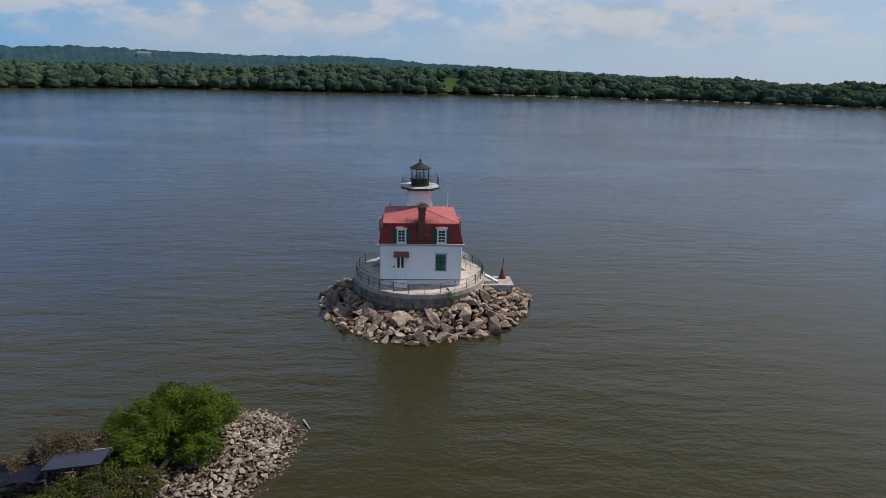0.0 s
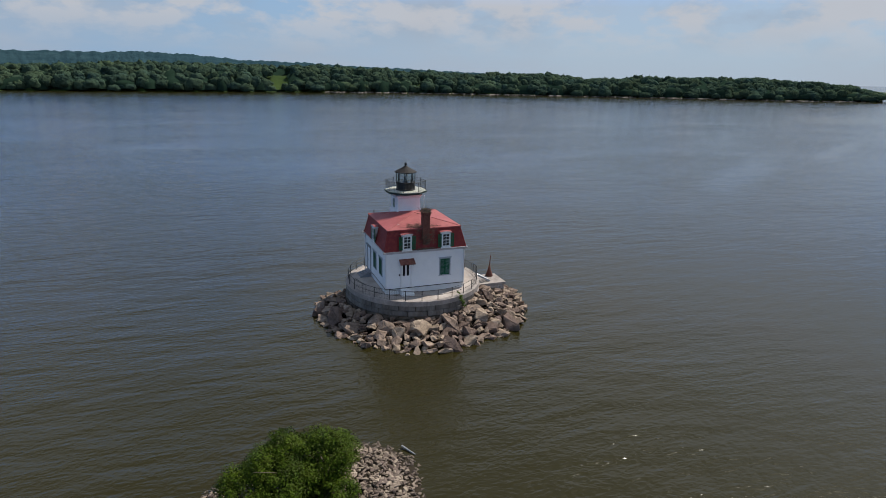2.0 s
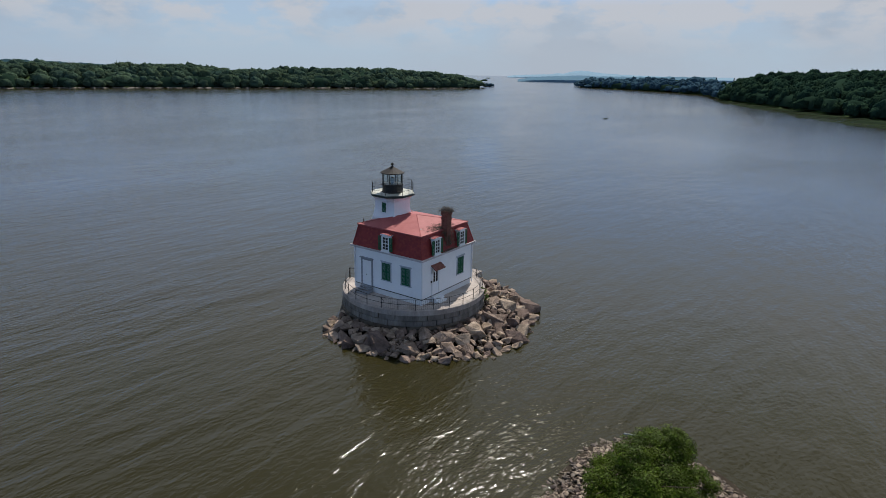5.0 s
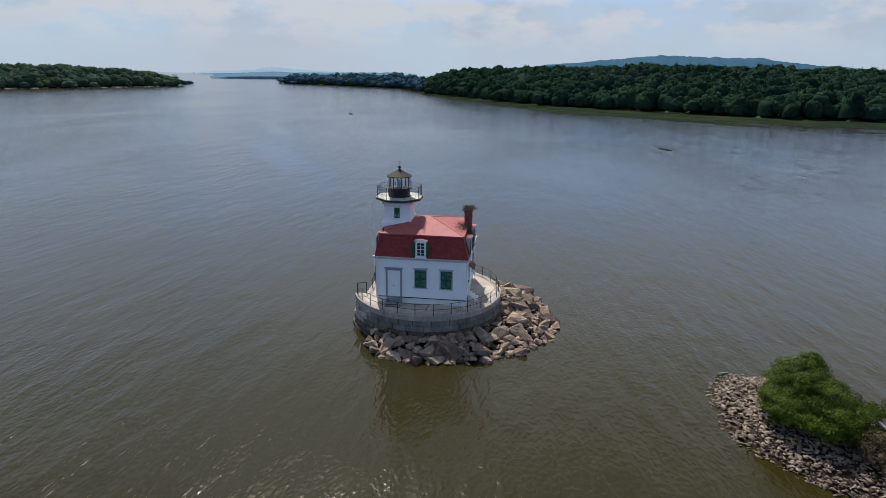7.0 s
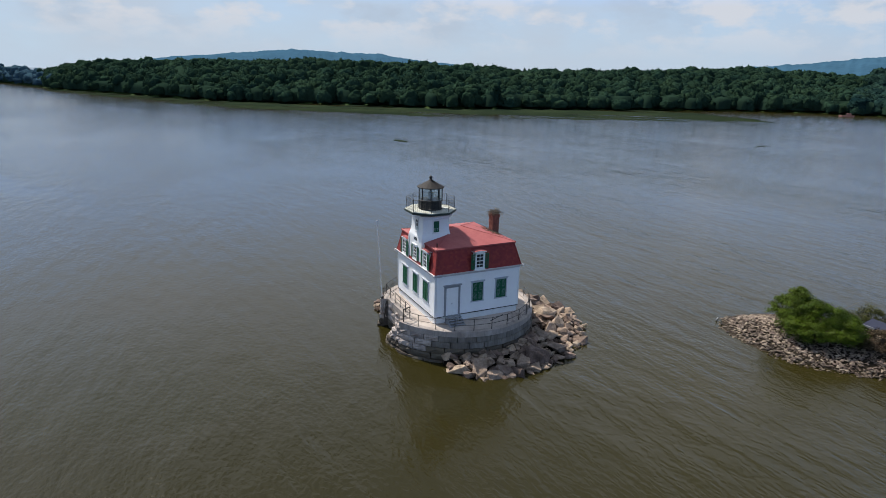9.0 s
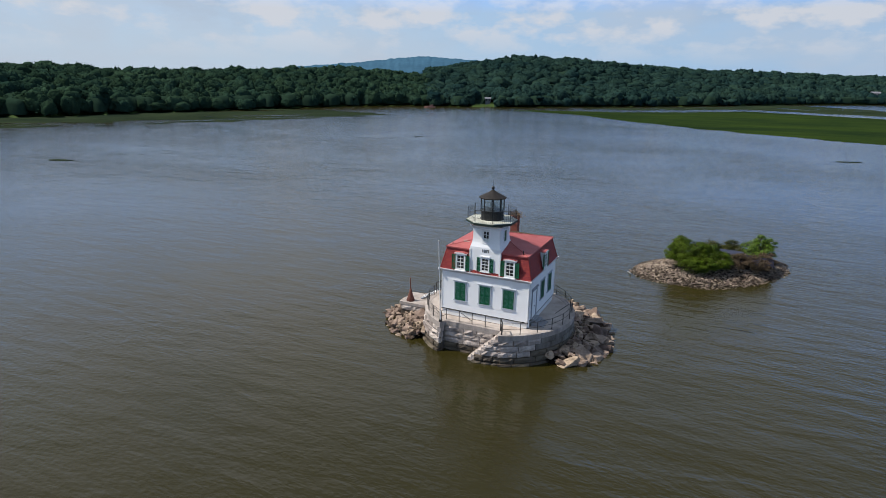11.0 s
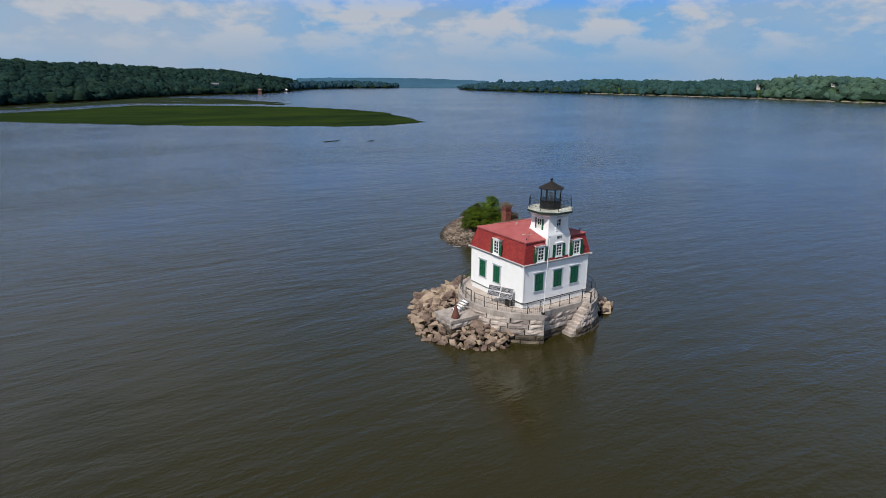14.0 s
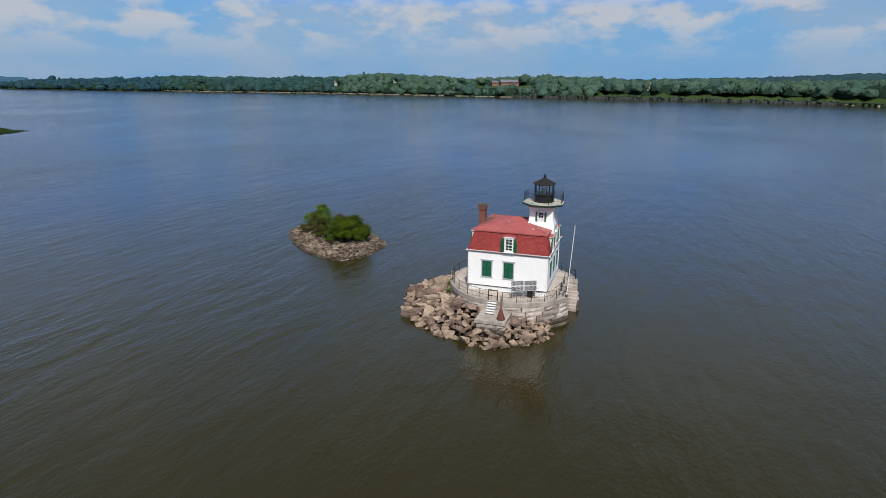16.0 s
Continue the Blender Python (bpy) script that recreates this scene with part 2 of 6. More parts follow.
WEED = material("floating_weed", (0.025, 0.043, 0.010), 0.8, 0.35, 0.012, 0.4, 0.4, 0.1, second=(0.007, 0.015, 0.008), gloss=0.0, stretch=(1, 2.0, 1))
# Copy of WEED, darkened and dulled for the cloud shade on the shore bed.
WEED_D = material("cloud_shade_weed", (0.026, 0.037, 0.019), 0.8, 0.35, 0.03, 0.4, 0.4, 0.1, second=(0.010, 0.017, 0.012), gloss=0.0)
TARP = material("dark_blue_slab", (0.034, 0.038, 0.062), 0.6, 0.3, 1.0, 12, 0.2, 0.02, gloss=0.12)
TARPD = material("dark_blue_tarpaulin", (0.018, 0.022, 0.05), 0.75, 0.3, 1.0, 12, 0.3, 0.03, gloss=0.15)
RUST = material("rusty_iron", (0.13, 0.045, 0.03), 0.85, 0.35, 4, 30, 0.5, 0.02)
STEEL = material("galvanised_steel", (0.5, 0.5, 0.5), 0.45, 0.15, 4, 30, 0.1, 0.01, metal=0.6)
GREYW = material("grey_weathered_wood", (0.28, 0.29, 0.31), 0.85, 0.25, 3, 25, 0.4, 0.02, stretch=(1, 1, 4))
# Near-black colour that stands in for unlit rooms behind panes and far windows.
DARK = material("unlit_room_colour", (0.015, 0.015, 0.018), 0.9, 0.3, 2, 10, 0.0)
HOUSEW = material("house_siding", (0.45, 0.46, 0.48), 0.8, 0.15, 0.5, 4, 0.1, 0.05)
HOUSEG = material("weathered_siding", (0.20, 0.21, 0.24), 0.85, 0.2, 0.5, 4, 0.1, 0.05)
HOUSER = material("house_shingle", (0.13, 0.135, 0.16), 0.8, 0.2, 0.5, 4, 0.2, 0.05)
BRICKF = material("far_brick", (0.24, 0.12, 0.10), 0.9, 0.2, 0.5, 4, 0.1, 0.05)


def glass_material():
    m = bpy.data.materials.new("window_glass")
    m.use_nodes = True
    n, l = m.node_tree.nodes, m.node_tree.links
    n.remove(n["Principled BSDF"])
    t, g, mx = n.new("ShaderNodeBsdfTransparent"), n.new("ShaderNodeBsdfGlossy"), n.new("ShaderNodeMixShader")
    t.inputs["Color"].default_value = (0.95, 0.97, 0.96, 1)
    g.inputs["Roughness"].default_value = 0.03
    mx.inputs[0].default_value = 0.05
    l.new(t.outputs[0], mx.inputs[1]); l.new(g.outputs[0], mx.inputs[2])
    l.new(mx.outputs[0], n["Material Output"].inputs["Surface"])
    return m


def water_material():
    """Turbid brown river under a light breeze: three sizes of wave, with calmer and rougher patches."""
    m = bpy.data.materials.new("river_water")
    m.use_nodes = True
    n, l = m.node_tree.nodes, m.node_tree.links
    p = n["Principled BSDF"]
    p.inputs["Roughness"].default_value, p.inputs["IOR"].default_value = 0.14, 1.33
    co = n.new("ShaderNodeTexCoord")

    def waves(scale, squash, turn, detail=3, distort=0.0):
        mp = n.new("ShaderNodeMapping")
        mp.inputs["Rotation"].default_value = (0, 0, radians(turn))
        mp.inputs["Scale"].default_value = (squash, 1, 1)
        l.new(co.outputs["Object"], mp.inputs[0])
        t = n.new("ShaderNodeTexNoise")
        t.inputs["Scale"].default_value, t.inputs["Detail"].default_value, t.inputs["Distortion"].default_value = scale, detail, distort
        l.new(mp.outputs[0], t.inputs["Vector"])
        return t.outputs["Fac"]

    def math_node(op, a, b):
        q = n.new("ShaderNodeMath"); q.operation = op
        for i, v in enumerate((a, b)):
            if isinstance(v, (int, float)):
                q.inputs[i].default_value = v
            else:
                l.new(v, q.inputs[i])
        return q.outputs[0]

    swell = waves(0.19, 0.35, 52, 3, 0.3)
    chop = waves(0.75, 0.32, 58, 3, 0.3)
    ripple = waves(3.6, 0.6, 50, 3)
    patch = waves(0.02, 0.5, 40, 4, 0.5)
    breeze = n.new("ShaderNodeMapRange")
    breeze.inputs["From Min"].default_value, breeze.inputs["From Max"].default_value = 0.35, 0.65
    breeze.inputs["To Min"].default_value, breeze.inputs["To Max"].default_value = 0.42, 1.2
    l.new(patch, breeze.inputs["Value"])
    h = math_node("ADD", math_node("MULTIPLY", swell, 0.26), math_node("ADD", math_node("MULTIPLY", chop, 0.16), math_node("MULTIPLY", ripple, 0.046)))
    h = math_node("MULTIPLY", h, breeze.outputs[0])
    for cx, cy, lx, ly, turn in ((108, 60, 52, 7, 33), (185, 92, 45, 5, 28)):        # calm slicks off the pier
        mp = n.new("ShaderNodeMapping"); mp.vector_type = "TEXTURE"
        mp.inputs["Location"].default_value, mp.inputs["Rotation"].default_value, mp.inputs["Scale"].default_value = (cx, cy, 0), (0, 0, radians(turn)), (lx, ly, 1000)
        l.new(co.outputs["Object"], mp.inputs[0])
        far = n.new("ShaderNodeVectorMath"); far.operation = "LENGTH"
        l.new(mp.outputs[0], far.inputs[0])
        edge = n.new("ShaderNodeMapRange"); edge.interpolation_type = "SMOOTHSTEP"
        edge.inputs["From Min"].default_value, edge.inputs["From Max"].default_value = 0.35, 1.25
        edge.inputs["To Min"].default_value, edge.inputs["To Max"].default_value = 0.4, 1.0
        l.new(math_node("ADD", far.outputs["Value"], math_node("MULTIPLY", math_node("SUBTRACT", waves(0.09, 0.6, 120, 4), 0.5), 1.6)), edge.inputs["Value"])
        h = math_node("MULTIPLY", h, edge.outputs[0])
    bp = n.new("ShaderNodeBump")
    bp.inputs["Strength"].default_value, bp.inputs["Distance"].default_value = 1.0, 1.0
    l.new(h, bp.inputs["Height"]); l.new(bp.outputs[0], p.inputs["Normal"])
    cl = waves(0.008, 0.7, 20, 4, 0.4)
    ra = n.new("ShaderNodeValToRGB")
    ra.color_ramp.elements[0].position, ra.color_ramp.elements[1].position = 0.35, 0.65
    ra.color_ramp.elements[0].color, ra.color_ramp.elements[1].color = (0.0185, 0.0160, 0.0038, 1), (0.0255, 0.0214, 0.0048, 1)
    l.new(cl, ra.inputs[0]); l.new(ra.outputs["Color"], p.inputs["Base Color"])
    return m


GLASS, RIVER = glass_material(), water_material()
CELL = material("solar_cell", (0.018, 0.02, 0.032), 0.6, 0.2, 4, 30, 0.0, gloss=0.1)
BACKING = material("white_backing_sheet", (0.5, 0.5, 0.51), 0.5, 0.08, 4, 30, 0.0, gloss=0.3)

# ---------------------------------------------------------------- building helpers
WORLD_OF = {}


def thing(name, at, label, category, group="", kind="", rz=0.0):
    """An Empty at the base of a thing, whose parts hang under it."""
    ob = new(name)
    ob.matrix_basis = pose(*at, 0, 0, rz)
    WORLD_OF[ob] = ob.matrix_basis.copy()
    return tagged(ob, label, category, group, kind)


def part(name, bm, mat, parent=None, label="", smooth=False):
    """Links a bmesh, built in the world's metres, as one mesh object under a thing or a part."""
    if parent is not None:
        bm.transform(WORLD_OF[parent].inverted())
    me = bpy.data.meshes.new(name)
    bm.normal_update()
    bm.to_mesh(me)
    bm.free()
    me.materials.append(mat)
    if smooth:
        me.polygons.foreach_set("use_smooth", [True] * len(me.polygons))
    ob = new(name, me)
    if parent is not None:
        ob.parent = parent
        WORLD_OF[ob] = WORLD_OF[parent]
    if label:
        ob["label"] = label
    return ob


def box(bm, c, s, m=None):
    """A box with its middle at c and sides s, turned by m about its middle."""
    t = Matrix.Translation(c) @ (m.to_4x4() if m else Matrix()) @ Matrix.Diagonal((*s, 1))
    bmesh.ops.create_cube(bm, size=1, matrix=t)
    return bm


def span(bm, x0, x1, y0, y1, z0, z1):
    return box(bm, ((x0 + x1) / 2, (y0 + y1) / 2, (z0 + z1) / 2), (abs(x1 - x0), abs(y1 - y0), abs(z1 - z0)))


def rod(bm, a, b, r, r2=None, seg=6):
    """A round bar from a to b."""
    a, b = Vector(a), Vector(b)
    d = b - a
    t = Matrix.Translation((a + b) / 2) @ d.to_track_quat("Z", "Y").to_matrix().to_4x4()
    bmesh.ops.create_cone(bm, cap_ends=True, segments=seg, radius1=r, radius2=r if r2 is None else r2, depth=d.length, matrix=t)
    return bm


def prism(bm, pts, z0, z1):
    """An upright prism over a plan outline, counter-clockwise."""
    lo = [bm.verts.new((x, y, z0)) for x, y in pts]
    hi = [bm.verts.new((x, y, z1)) for x, y in pts]
    n = len(pts)
    bm.faces.new(list(reversed(lo))); bm.faces.new(hi)
    for i in range(n):
        j = (i + 1) % n
        bm.faces.new((lo[i], lo[j], hi[j], hi[i]))
    return bm


def lathe(bm, profile, cx, cy, seg=32, turn=0.0):
    """A solid of revolution from (radius, height) pairs, bottom to top."""
    rings = []
    for r, z in profile:
        rings.append([bm.verts.new((cx + r * math.cos(turn + 2 * math.pi * i / seg), cy + r * math.sin(turn + 2 * math.pi * i / seg), z)) for i in range(seg)])
    bm.faces.new(list(reversed(rings[0]))); bm.faces.new(rings[-1])
    for a, b in zip(rings, rings[1:]):
        for i in range(seg):
            j = (i + 1) % seg
            bm.faces.new((a[i], a[j], b[j], b[i]))
    return bm


def frame_of(side):
    """Turns a wall's own metres (u along it, v out of it, z up) into the world's, for the four sides of the house."""
    return {"front": lambda u, v, z: (-u, FRONT + v, z), "back": lambda u, v, z: (u, BACK - v, z),
            "east": lambda u, v, z: (EAST + v, u, z), "west": lambda u, v, z: (WEST - v, -u, z)}[side]


def slab(bm, f, u0, u1, v0, v1, z0, z1):
    a, b = f(u0, v0, z0), f(u1, v1, z1)
    return span(bm, min(a[0], b[0]), max(a[0], b[0]), min(a[1], b[1]), max(a[1], b[1]), min(z0, z1), max(z0, z1))


def big_mesh(name, verts, tris, mat, smooth=False):
    """A mesh from numpy arrays of points and triangles."""
    me = bpy.data.meshes.new(name)
    verts, tris = np.asarray(verts, np.float32), np.asarray(tris, np.int32)
    me.vertices.add(len(verts)); me.vertices.foreach_set("co", verts.ravel())
    me.loops.add(tris.size); me.loops.foreach_set("vertex_index", tris.ravel())
    me.polygons.add(len(tris))
    k = tris.shape[1]
    me.polygons.foreach_set("loop_start", np.arange(0, tris.size, k, dtype=np.int32))
    if smooth:
        me.polygons.foreach_set("use_smooth", np.ones(len(tris), bool))
    me.materials.append(mat)
    me.update(calc_edges=True)
    me.validate()
    return new(name, me)


rng = np.random.default_rng(7)

# ---------------------------------------------------------------- river
bm = bmesh.new()
bmesh.ops.create_circle(bm, cap_ends=True, segments=96, radius=4800, matrix=Matrix.Translation((0, 0, WATER)))
water = tagged(part("water", bm, RIVER), "wide brown river ruffled by a light breeze", "river", kind="structure")

# ---------------------------------------------------------------- shores: bearing from the pier (clockwise from +y), distance, canopy height
NORTH_SHORE = ((0, 610, 29), (8, 631, 31), (16, 650, 27), (24, 660, 24), (31, 680, 27), (36, 695, 23), (43, 735, 26), (48, 765, 28), (53, 800, 25), (56, 850, 20), (58.4, 880, 9))
RIVER_GAP = ((58.8, 2500, 3), (66.8, 2500, 3), (67.5, 1160, 10), (68.5, 1100, 20), (73, 1000, 22), (79, 836, 25), (80.4, 720, 20), (81, 650, 16))
NEAR_SHORE = ((82, 620, 22), (84, 572, 26), (87, 510, 29), (90, 454, 30), (95, 411, 31), (101, 394, 33), (107, 382, 33), (112, 362, 32), (117, 360, 31), (124, 379, 29), (128, 392, 29))
HILL_SHORE = ((133, 410, 30), (139, 441, 33), (145, 480, 35), (151, 505, 36), (156, 495, 47), (161, 508, 57), (166, 535, 57), (172, 580, 50), (178, 645, 44), (183, 730, 43), (188, 880, 42), (192, 940, 39), (195, 985, 31), (197, 1080, 26), (198.5, 1250, 24))
RIVER_BEND = ((200, 1420, 24), (204, 1580, 22), (208, 1640, 14), (209, 2500, 6), (213, 2500, 6), (214.2, 1480, 8), (215, 1350, 14), (218, 1270, 22), (221, 1170, 24), (228, 1060, 26), (234, 965, 24), (242, 880, 26))
WEST_SHORE = ((246, 830, 31), (250, 790, 26), (259, 728, 27), (267, 712, 25), (270, 700, 22), (276, 684, 24), (283, 669, 23), (290, 640, 24), (308, 620, 25), (325, 616, 24), (338, 630, 24), (344, 610, 24), (350, 601, 27), (356, 606, 30), (360, 610, 29))
SHORE = NORTH_SHORE + RIVER_GAP + NEAR_SHORE + HILL_SHORE + RIVER_BEND + WEST_SHORE
SB, SR, SH = (np.array(c, float) for c in zip(*SHORE))
STEEP = ((0, 60), (84, 60), (90, 110), (145, 130), (155, 330), (188, 330), (197, 120), (205, 60), (360, 60))
WB, WW = (np.array(c, float) for c in zip(*STEEP))
LAWNS = ((3.6, 6.0, 8, 75), (18.0, 18.8, 5, 60), (19.6, 20.4, 8, 50), (252.8, 260.5, 22, 112), (156.5, 159.5, 5, 40), (240.3, 241.7, 14, 64), (245.9, 247.1, 18, 72), (270.3, 271.4, 14, 60), (228.5, 229.5, 10, 50))


def shore_wobble(b):
    return 6 * np.sin(b * 2.9) + 4 * np.sin(b * 7.3 + 1) + 2.5 * np.sin(b * 17.1 + 2)


def shore_r(b):
    return np.interp(b % 360, SB, SR) + shore_wobble(b)


def land(b, inland):
    """Height of the ground at a bearing and a distance inland of the water's edge."""
    s = np.clip(inland / np.interp(b % 360, WB, WW), 0, 1)
    s = s * s * (3 - 2 * s)
    top = np.maximum(np.interp(b % 360, SB, SH) - 14, 0.8)
    return WATER - 0.4 + np.clip(inland, 0, 8) / 8 * 1.6 + (top - 1.0) * s


bear = np.arange(0, 360, 0.5)
inl = np.array((-12, 0, 4, 10, 25, 45, 70, 110, 170, 250, 340, 500, 900))
bb, ii = np.meshgrid(bear, inl, indexing="ij")
rr = shore_r(bb) + ii
zz = np.where((ii < 0) | (shore_r(bb) > 2200) | ((bb > 58.3) & (bb < 67.6)), WATER - 1.5, land(bb, ii))
zz = zz + np.where((ii > 20) & (shore_r(bb) < 2200) & ((bb < 58.3) | (bb > 67.6)), 1.2 * np.sin(rr * 0.05) * np.sin(bb * 1.7), 0)
vv = np.stack([rr * np.sin(np.radians(bb)), rr * np.cos(np.radians(bb)), zz], -1).reshape(-1, 3)
nb, ni = len(bear), len(inl)
q = [((i % nb) * ni + j, (i % nb) * ni + j + 1, ((i + 1) % nb) * ni + j + 1, ((i + 1) % nb) * ni + j) for i in range(nb) for j in range(ni - 1)]
tagged(big_mesh("ground", vv, q, GRASS, True), "low river banks and hills of rough grass", "river bank", kind="structure")


def crown_meshes(count=12, leaves=130):
    """Tree crowns about one metre in radius: a lumpy dome of foliage with loose sprays that break its outline."""
    out = []
    for k in range(count):
        bm = bmesh.new()
        bmesh.ops.create_icosphere(bm, subdivisions=3, radius=1)
        bmesh.ops.delete(bm, geom=[v for v in bm.verts if v.co.z < -0.55], context="VERTS")
        shift = Vector((k * 3.1, k * 1.7, 0))
        for v in bm.verts:
            d = v.co.normalized()
            v.co = d * (0.88 + 0.26 * noise.noise(d * 1.7 + shift) + 0.17 * noise.noise(d * 3.9 + shift) + 0.13 * noise.noise(d * 9.0 + shift))
        bm.verts.index_update()
        pts = np.array([v.co[:] for v in bm.verts]); tri = np.array([[v.index for v in f.verts] for f in bm.faces])
        bm.free()
        c = pts[rng.integers(len(pts), size=leaves)] * rng.uniform(0.97, 1.1, (leaves, 1))
        d = c / np.linalg.norm(c, axis=1, keepdims=True)
        nrm = d * 0.6 + (0, 0, 0.5) + rng.normal(0, 0.4, (leaves, 3)); nrm /= np.linalg.norm(nrm, axis=1, keepdims=True)
        t = np.cross(nrm, rng.normal(size=(leaves, 3))); t /= np.linalg.norm(t, axis=1, keepdims=True)
        b = np.cross(nrm, t)
        size = rng.uniform(0.06, 0.13, leaves)[:, None]
        spray = np.stack([c + t * size, c - t * size * 0.6 + b * size * 0.85, c - t * size * 0.5 - b * size * 0.9], 1).reshape(-1, 3)
        out.append((np.concatenate([pts, spray]), np.concatenate([tri, np.arange(leaves * 3).reshape(-1, 3) + len(pts)])))
    return out


BLOBS = crown_meshes()


def woods(name, b0, b1, rows, label, mat=FOREST):
    """A belt of trees between two bearings; rows: (distance inland from, to, spacing)."""
    V, T, base = [], [], 0
    for i0, i1, step in rows:
        inland = i0
        while inland < i1:
            b = b0
            while b < b1:
                r_here = float(shore_r(np.array(b))) + inland
                if r_here < 2200:
                    bj, ij = b + rng.normal(0, 0.45 * step / r_here * 57.3), inland + rng.uniform(-0.7, 0.7) * step
                    cap = float(np.interp(bj % 360, SB, SH))
                    clear = any(l0 < bj % 360 < l1 and d0 < ij < d1 for l0, l1, d0, d1 in LAWNS)
                    if not clear and ij > 0.3:
                        r = float(shore_r(np.array(bj))) + ij
                        g = float(land(np.array(bj), np.array(ij)))
                        ht = min(np.clip(rng.normal(12.7, 1.3), 9, 15), max(cap - 1, 4)) * (0.8 if ij < 8 else 1)
                        x, y = r * math.sin(radians(bj)), r * math.cos(radians(bj))
                        ht *= 1 + 0.28 * noise.noise((x * 0.025, y * 0.025, 0.0))
                        w = step * rng.uniform(0.5, 1.0)
                        if rng.random() < 0.025:       # a conifer that stands out of the canopy
                            ht, w = ht * 1.16, w * 0.45
                        for k in range(1 if rng.random() < 0.85 else 2):
                            bv, bt = BLOBS[rng.integers(len(BLOBS))]
                            a = rng.uniform(0, 6.3)
                            c, s = math.cos(a), math.sin(a)
                            sc = (w * 1.1, w * 1.1, ht * 0.5) if k == 0 else (w * 0.5, w * 0.5, ht * 0.2)
                            off = (0, 0, ht * (0.36 if ij < 16 else 0.46)) if k == 0 else (rng.uniform(-0.8, 0.8) * w, rng.uniform(-0.8, 0.8) * w, ht * rng.uniform(0.5, 0.82))
                            p = bv * sc
                            V.append(np.stack([p[:, 0] * c - p[:, 1] * s + x + off[0], p[:, 0] * s + p[:, 1] * c + y + off[1], p[:, 2] + g + off[2]], -1))
                            T.append(bt + base)
                            base += len(bv)
                b += step / r_here * 57.3
            inland += step * 0.9
    # one filling sheet under the crowns, coloured as the shade between them
    far_in = max(r[1] for r in rows)
    bs = np.arange(b0 + 0.05, b1, 0.6)
    edge = min(r[0] for r in rows) - 3
    ins = np.concatenate([[edge, edge + 1.5], np.arange(edge + 5, far_in + 9, 9.0), [far_in + 14]])
    gb, gi = np.meshgrid(bs, ins, indexing="ij")
    grr = shore_r(gb) + gi
    keep = np.clip(np.interp(gb % 360, SB, SH) - 4, 0.5, 8.0)
    rise = np.select([gi < edge + 1, gi < edge + 3, gi > far_in + 10], [0.2, 0.7, 0.0], 1.0)
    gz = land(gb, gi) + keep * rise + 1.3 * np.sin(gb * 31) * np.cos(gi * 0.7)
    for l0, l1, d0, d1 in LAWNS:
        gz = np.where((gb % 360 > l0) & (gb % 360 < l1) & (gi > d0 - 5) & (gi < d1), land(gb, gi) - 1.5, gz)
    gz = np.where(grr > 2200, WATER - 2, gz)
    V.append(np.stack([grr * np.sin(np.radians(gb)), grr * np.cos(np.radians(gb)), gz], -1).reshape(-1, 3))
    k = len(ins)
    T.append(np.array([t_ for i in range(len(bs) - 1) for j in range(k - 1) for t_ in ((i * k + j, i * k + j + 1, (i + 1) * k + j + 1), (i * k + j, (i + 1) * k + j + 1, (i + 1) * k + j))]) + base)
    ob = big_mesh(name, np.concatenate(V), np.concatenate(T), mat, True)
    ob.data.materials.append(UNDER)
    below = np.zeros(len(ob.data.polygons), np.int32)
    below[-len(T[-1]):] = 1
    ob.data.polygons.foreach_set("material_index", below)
    return tagged(ob, label, "woodland", kind="stuff")


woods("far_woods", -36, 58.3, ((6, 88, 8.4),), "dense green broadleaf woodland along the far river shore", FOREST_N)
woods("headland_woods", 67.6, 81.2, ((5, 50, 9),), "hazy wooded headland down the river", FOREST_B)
woods("near_woods", 81.2, 153, ((5, 60, 6.4), (60, 190, 8.0)), "dense green woodland on the nearer shore, coloured dark for cloud shade")
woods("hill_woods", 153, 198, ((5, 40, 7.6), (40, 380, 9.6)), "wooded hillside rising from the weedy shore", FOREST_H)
woods("bend_woods", 198, 208.5, ((5, 60, 9),), "woods at the bend of the river, tinted blue-green for haze", FOREST_P)
woods("point_woods", 214.3, 226, ((5, 60, 9),), "wooded point far up the river, tinted blue-green for haze", FOREST_P)
woods("upper_woods", 226, 241, ((8, 60, 8.5), (60, 120, 11)), "trees on the opposite shore, tinted blue-green for haze", FOREST_Q)
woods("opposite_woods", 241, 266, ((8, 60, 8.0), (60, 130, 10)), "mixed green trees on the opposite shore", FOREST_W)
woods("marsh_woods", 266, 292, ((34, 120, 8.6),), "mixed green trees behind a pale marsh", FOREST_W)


def shore_strip(name, b0, b1, off0, off1, rise, mat, label, category):
    """A low bank that follows the water's edge between two bearings."""
    bs = np.arange(b0, b1, 0.1)
    rows = ((off0, -0.4), (off0 + 0.8, rise), (off1, rise), (off1 + 0.8, -0.3))
    V = np.stack([np.stack([(shore_r(bs) + o) * np.sin(np.radians(bs)), (shore_r(bs) + o) * np.cos(np.radians(bs)),
                            WATER + h + (0.25 * np.sin(bs * 37 + o) * np.sin(bs * 91) if h > 0 else 0 * bs)], -1) for o, h in rows], 1)
    quads = [(i * 4 + j, i * 4 + j + 1, i * 4 + j + 5, i * 4 + j + 4) for i in range(len(bs) - 1) for j in range(3)]
    return tagged(big_mesh(name, V.reshape(-1, 3), quads, mat, True), label, category, kind="structure")


